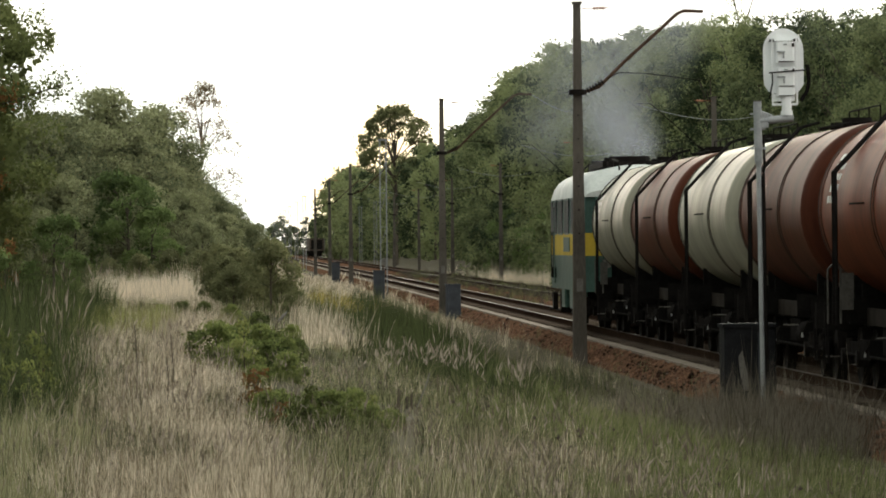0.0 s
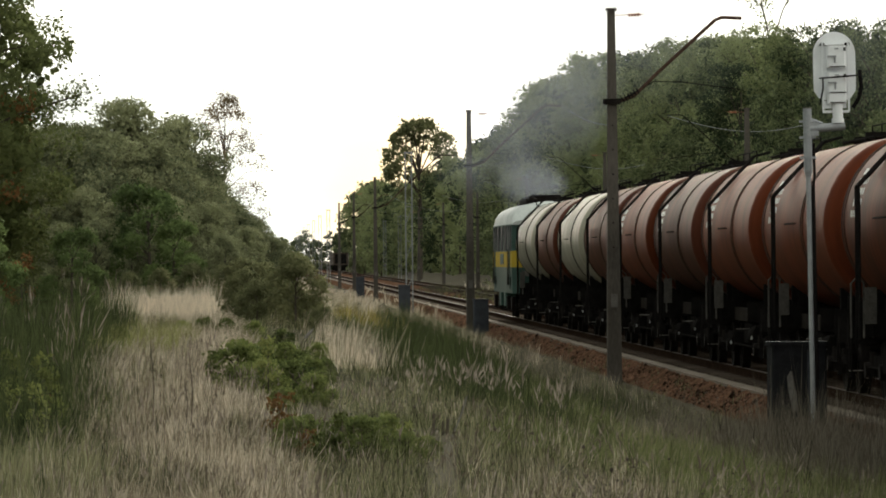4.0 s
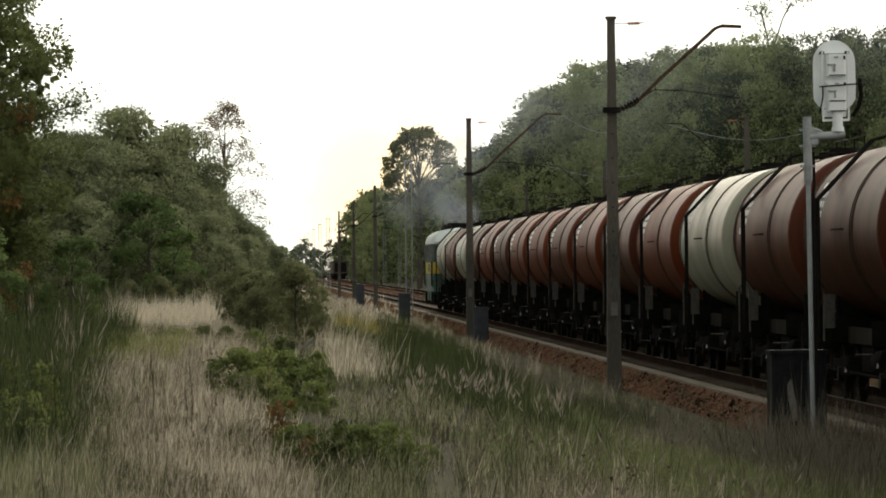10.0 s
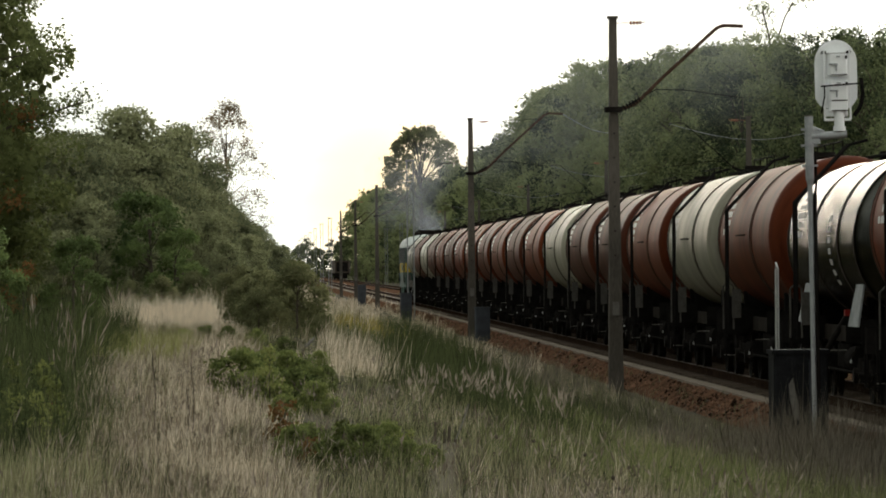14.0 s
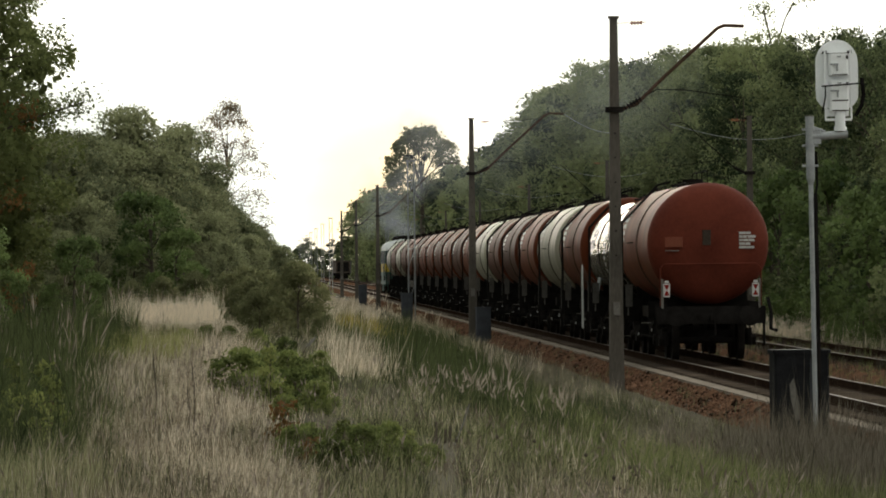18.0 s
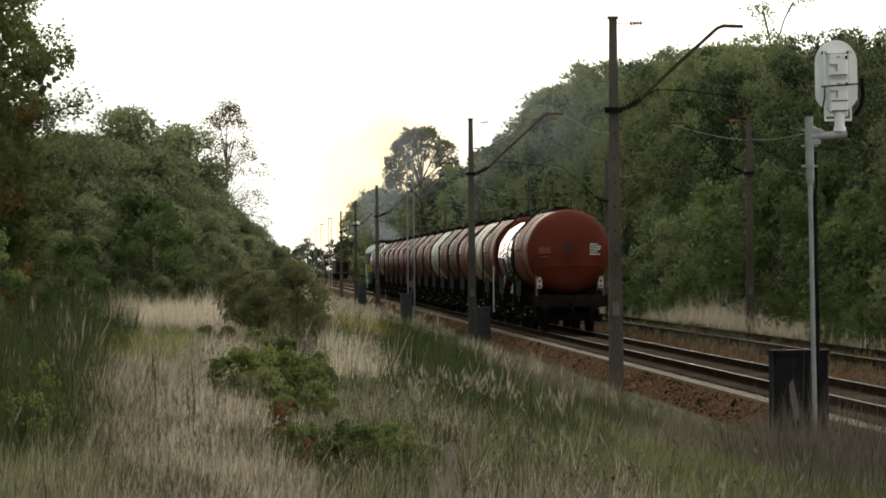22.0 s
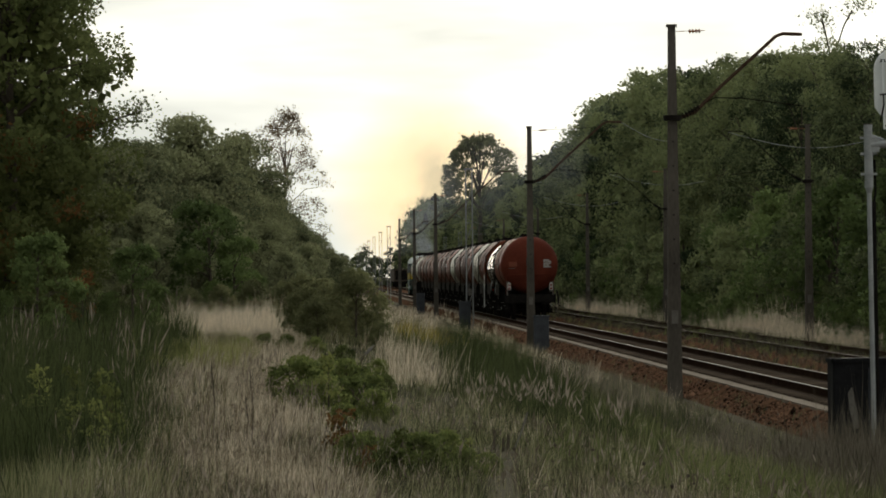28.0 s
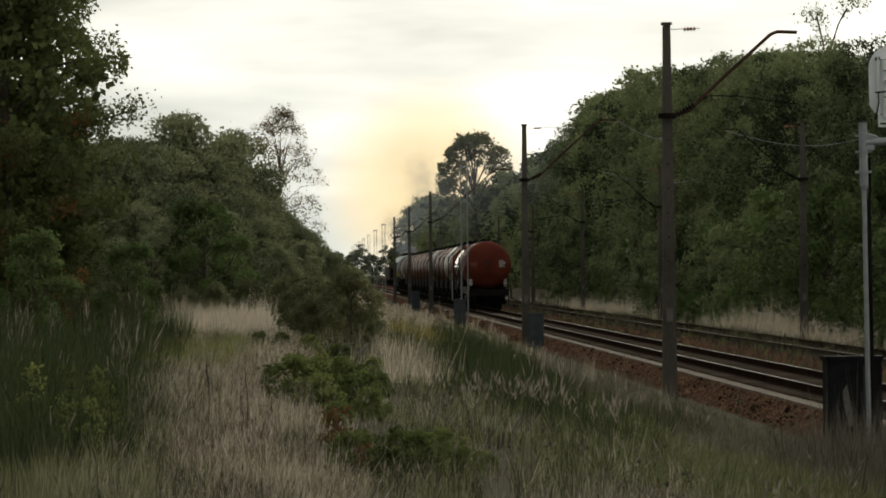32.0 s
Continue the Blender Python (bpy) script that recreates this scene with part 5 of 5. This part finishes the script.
for x, y, s in ((-2.35, 80, 0.55), (-1.95, 81, 0.6), (-1.55, 83, 0.5), (-2.65, 79, 0.5), (-2.15, 77, 0.45), (-1.75, 79, 0.45), (0.3, 62, 0.5), (2.3, 118, 0.6), (2.8, 122, 0.6)):
    again(lime, x, y, x * 300, s)
rust = plant("bush", "small bush of rust-red leaves", "bush", 0.7, 0.45, 0.0, 12, 350, 0.06, L_RUST, 81, 0.02, 0.14, "rust-red bushes")
for x, y, s in ((0.2, 44.5, 0.7), (0.24, 43.4, 0.75), (0.42, 42.6, 0.6), (-2.05, 46, 0.9), (0.3, 47, 0.5)):
    again(rust, x, y, 0, s)
herb = plant("herb", "yellow-green leafy herb among grass and bushes", "plant", 0.95, 0.22, 0.25, 14, 240, 0.055, L_LIME, 82, 0.012, 0.1, "tall herbs")
for x, y, s in ((-2.0, 45, 0.9), (-2.55, 50, 1.0), (-2.3, 44, 0.7), (-2.1, 42, 0.75), (-1.82, 42, 0.95), (-1.9, 41.5, 0.8), (-2.7, 47, 1.0), (0.7, 42, 0.6), (1.3, 42.8, 0.5), (0.1, 56, 0.9)):
    again(herb, x, y, x * 500, s)
for x, h in ((-1.06, 0.82), (-0.68, 0.74), (-0.73, 0.5)):
    z = float(ground(x, 48))
    s = Shape().line([(x, 48, z), (x + 0.02, 48, z + h * 0.5), (x - 0.01, 48, z + h)], 0.005)
    for k in range(5):
        s.tube((x, 48, z + h * (0.6 + 0.08 * k)), (x + 0.03 * (-1) ** k, 48, z + h * (0.64 + 0.08 * k)), 0.006, 0.002)
    tagged(part("dead_stalk", s, M_BARK), "thin dark dead stalk standing in dry grass", "plant", "dead stalks")
for x, h in ((1.74, 0.02), (1.83, -0.04), (1.88, 0.0)):
    z = float(ground(x, 49))
    tagged(part("stump", Shape().tube((x, 49, z - 0.1), (x + 0.01, 49, z + h + 0.17), 0.02, 0.014), M_BARK), "dark rotten stump in the meadow grass", "stump", "stumps")
z = float(ground(2.0, 49))
tagged(part("dry_branch", Shape().line([(1.93, 49, z), (2.04, 49.1, z + 0.26), (2.09, 49.1, z + 0.42)], 0.009), M_BOARD), "pale dry branch leaning in the meadow grass", "branch")

z = float(ground(0.66, 70))
reed = tagged(empty("reed", pose(0.66, 70, z)), "pale feathery reed plume arching over the bushes", "plant")
part("stalk", Shape().line([(-0.12, 0, 0), (-0.08, 0, 0.32), (-0.02, 0, 0.45)], 0.007), M_BARK, reed)
part("plume", Shape().lathe([(0, 0.004), (0.06, 0.022), (0.15, 0.026), (0.24, 0.003)], n=8), M_BOARD, reed).matrix_basis = Matrix.Translation((-0.02, 0, 0.44)) @ Matrix.Rotation(radians(-52), 4, "Z") @ Matrix.Rotation(radians(40), 4, "X")

# grasses
PL = lambda y: -1.7 - (y - 35) * 0.0183
PR = lambda y: 0.28 - (y - 35) * 0.011
RIGHT = lambda y: np.minimum(7.9, 0.13 * y + 1.5)
def CLEAR(x, y, g):
    """Thins the grass where the bushes stand."""
    return ((np.hypot((x - 0.55) / 0.75, (y - 47) / 7) > 1) | (g.random(len(x)) < 0.25)) & ((np.abs(x - 0.0372 * y) > 0.14) | (y > 49.5) | (y < 35) | (g.random(len(x)) < 0.12)) & ((np.hypot((x - 3.2) / 1.2, (y - 84) / 18) > 1) | (g.random(len(x)) < 0.15))


flat = lambda a: (lambda y: a + 0 * y)
blades("dry_grass", "pale dry grass on the worn track along the bank", 150000, 24, 170, PL, PR, 0.36, 0.0085, G_DRY, 1, 0.3)
blades("meadow_grass", "mixed green and straw-coloured meadow grass", 120000, 24, 230, PR, RIGHT, 0.34, 0.009, G_SOFT, 2, 0.32, keep=CLEAR)
blades("green_grass", "fresh green grass in the meadow", 40000, 24, 260, PR, RIGHT, 0.3, 0.009, G_GREEN, 3, 0.35, keep=CLEAR)
blades("dry_grass", "straw-coloured stems scattered through the meadow", 26000, 24, 200, PR, RIGHT, 0.42, 0.0065, G_DRY, 13, 0.2, keep=lambda x, y, g: (np.sin(x * 1.3 + y * 0.2) + np.sin(y * 0.13 - x * 0.8) > -0.2) & CLEAR(x, y, g))
blades("dark_sedge", "tall dark green sedge beside the track", 58000, 39, 150, lambda y: -0.075 * y - 0.5, lambda y: PL(y) + 0.1, 0.95, 0.012, G_DARK, 4, 0.25)
blades("green_grass", "green grass at the edge of the sedge", 14000, 26, 110, lambda y: PL(y) - 0.6, lambda y: PL(y) + 0.5, 0.45, 0.01, G_GREEN, 14, 0.2)
blades("seed_plume", "feathery pale seed heads of tall grass", 800, 48, 150, lambda y: -0.075 * y - 0.5, lambda y: PL(y) + 0.1, 1.15, 0.011, G_PLUME, 5, 0.12, plume=1)
blades("dark_sedge", "patch of tall dark green sedge in the ditch", 22000, 84, 140, lambda y: 0.024 * y, lambda y: 0.052 * y, 0.8, 0.012, G_DARK, 6, 0.16, keep=lambda x, y, g: np.sin(x * 1.5 + 1) + np.sin(y * 0.15) + g.normal(0, 0.5, len(x)) > 0)
blades("dark_sedge", "dense bed of dark green sedge in the ditch", 26000, 69, 102, flat(2.2), flat(4.3), 0.62, 0.011, G_DARK, 23, 0.16, fray=0.25)
blades("seed_plume", "feathery pale seed heads over the ditch", 420, 60, 72, flat(1.9), flat(3.9), 0.8, 0.014, G_PLUME, 7, 0.2, plume=1)
blades("dry_grass", "pale tall dry grass beyond the far track", 60000, 140, 420, flat(17.6), flat(20.8), 1.3, 0.011, G_DRY, 8, keep=lambda x, y, g: (((y > 172) & (y < 226)) | ((y > 286) & (y < 345))) | (g.random(len(x)) < 0.12))
blades("withered_weeds", "grey-brown weeds along the far track", 70000, 90, 420, flat(12.6), flat(18.4), 0.42, 0.009, G_WEED, 9)
blades("green_grass", "green weeds along the far track", 22000, 90, 420, flat(12.6), flat(18.4), 0.4, 0.009, G_GREEN, 22, fray=0.5)
blades("dry_grass", "dry tall grass in the far meadow", 22000, 120, 420, lambda y: -1.0 + 0.004 * y, lambda y: np.clip(7.6 + (y - 170) / 60, 7.6, 8.9), 0.6, 0.012, G_DRY, 10)
blades("dry_grass", "dry tall grass at the end of the track along the bank", 14000, 112, 150, flat(-4.0), flat(-0.9), 0.75, 0.009, G_DRY, 11)
blades("meadow_grass", "thin weeds on the stone shoulder", 2500, 40, 200, flat(7.4), flat(8.9), 0.35, 0.007, G_MIX, 12)
blades("withered_weeds", "grey-brown withered weeds at the foot of the stone shoulder", 30000, 60, 180, flat(5.6), flat(7.6), 0.5, 0.006, G_WEED, 15, 0.16)
blades("green_grass", "bright fresh grass near the signal", 40000, 26, 66, lambda y: 0.075 * y, RIGHT, 0.36, 0.009, G_GREEN, 16, 0.2)
blades("green_grass", "green blades among the dry grass of the track", 40000, 26, 120, PL, PR, 0.32, 0.008, G_SOFT, 17, 0.2, keep=lambda x, y, g: np.sin(x * 2.1 + y * 0.3) + np.sin(y * 0.21) > 0.3)
blades("meadow_grass", "rough grass at the near end of the bank", 24000, 24, 38, flat(-3.6), flat(-1.2), 0.42, 0.009, G_SOFT, 18, 0.2)
blades("goldenrod", "patch of yellow flowering goldenrod", 2200, 112, 135, flat(2.0), flat(3.6), 0.5, 0.012, G_GOLD, 19, 0.2)
blades("goldenrod", "yellow-green flowering tuft at the end of the track", 9000, 74, 88, flat(-2.75), flat(-1.3), 0.55, 0.009, G_LIME, 20, 0.3)
blades("seed_plume", "small pale seed heads over the meadow grass", 5200, 27, 62, PR, RIGHT, 0.5, 0.009, G_PLUME, 24, 0.25, plume=1)
blades("seed_plume", "small pale seed heads over the dry grass", 3600, 27, 75, PL, PR, 0.52, 0.008, G_PLUME, 25, 0.22, plume=1)
# Seed heads over the meadow grass, shaped by the stone maker.
stones("dark_seed_heads", 600, 1.4, 6.5, 34, 75, lambda x, y: ground(x, y) + 0.26 + 0.14 * np.sin(x * 9 + y * 5), 0.0105, M_BARK, 43)
blades("dry_grass", "pinkish dry tuft beside the bushes", 3000, 72, 96, flat(1.1), flat(2.1), 0.75, 0.012, G_DRY, 21, 0.18)
for k, (x0, x1, ya, yb, h, m, n) in enumerate(((4.6, 6.5, 78, 98, 0.6, G_DARK, 5600), (2.6, 4.2, 60, 80, 0.5, G_DARK, 4200), (3.6, 5.6, 46, 60, 0.4, G_GREEN, 4200), (3.3, 4.6, 92, 112, 0.7, G_DARK, 3200), (2.2, 3.0, 70, 84, 0.5, G_DARK, 1600), (6.3, 8.1, 58, 74, 0.75, G_WEED, 5000),
                                                (5.2, 7.4, 46, 58, 0.42, G_MIX, 3000), (6.9, 8.5, 62, 69.4, 0.95, G_WEED, 9000), (3.4, 5.2, 70, 88, 0.45, G_GREEN, 5000), (1.6, 3.0, 84, 104, 0.6, G_DARK, 3600), (4.3, 6.4, 36, 46, 0.42, G_GREEN, 5000), (2.6, 3.6, 48, 58, 0.4, G_GREEN, 2500), (2.2, 3.2, 36, 44, 0.4, G_DRY, 2000),
                                                (4.4, 5.6, 56, 66, 0.42, G_MIX, 3000), (-2.3, -1.4, 44, 60, 0.5, G_GREEN, 2600))):
    name, what = {G_DARK: ("dark_sedge", "clump of dark sedge"), G_WEED: ("withered_weeds", "stand of grey-pink withered weeds"), G_GREEN: ("green_grass", "lush green grass patch"), G_DRY: ("dry_grass", "straw-coloured dry grass patch"), G_MIX: ("meadow_grass", "mixed grass patch")}[m]
    blades(name, what + " in the meadow", n, ya, yb, flat(x0), flat(x1), h, 0.012, m, 60 + k, 0.3, fray=0.35)
SLOPE = lambda x, y: np.interp(x, (TRACK_A - 2.62, TRACK_A - 2.15, TRACK_A - 1.66), (-0.86, -0.51, -0.22))
stones("ballast_stones", 9000, TRACK_A - 2.6, TRACK_A - 1.68, 60, 260, SLOPE, 0.035, M_STONE, 41)
stones("pale_stones", 200, TRACK_A - 2.5, TRACK_A - 1.7, 62, 200, SLOPE, 0.03, M_BALLAST, 44)
plume()

# sleepers of the near track, where the line passes closest
sleeper = Shape().box((0, 0, -0.19), (2.5, 0.26, 0.05), cut=0.02).mesh("sleeper", M_SLEEPER)
bed = bpy.data.objects["track_bed"]
for k in range(300):
    part("sleeper", sleeper, M_SLEEPER, bed, at=(TRACK_A, 62 + 0.62 * k, 0.0))


# ---- what moves ----
def motions():
    times = [0, 4, 8, 12, 16, 20, 24, 28, 32]
    for ob, y in TRAIN:
        walk(ob, [(t, pose(TRACK_A, y + SPEED * t, 0)) for t in times])
    loco_y = TRAIN[-1][1] + 0.9
    walk(SMOKE, [(t, pose(TRACK_A, loco_y + SPEED * t, 4.45)) for t in times])
    for i, (ob, dx, dy, z) in enumerate(PLUME):
        walk(ob, [(t, pose(dx + 0.25 * math.sin(t * 0.9 + i), dy, z + 0.2 * math.sin(t * 0.7 + 2 * i), 0, 0, 12 * math.sin(t * 0.3 + i))) for t in range(0, 33, 1)])
    for sy, group in WHEELS.items():
        lead = group[0]
        walk(lead, [(i / 30, pose(0, sy, -0.09, -math.degrees(SPEED * i / 30 / 0.46), 0, 0)) for i in range(30 * 32 + 1)])
        for other in group[1:]:
            other.rotation_mode = "QUATERNION"
            other.animation_data_create()
            other.animation_data.action = lead.animation_data.action
            other.animation_data.action_slot = lead.animation_data.action_slot


motions()
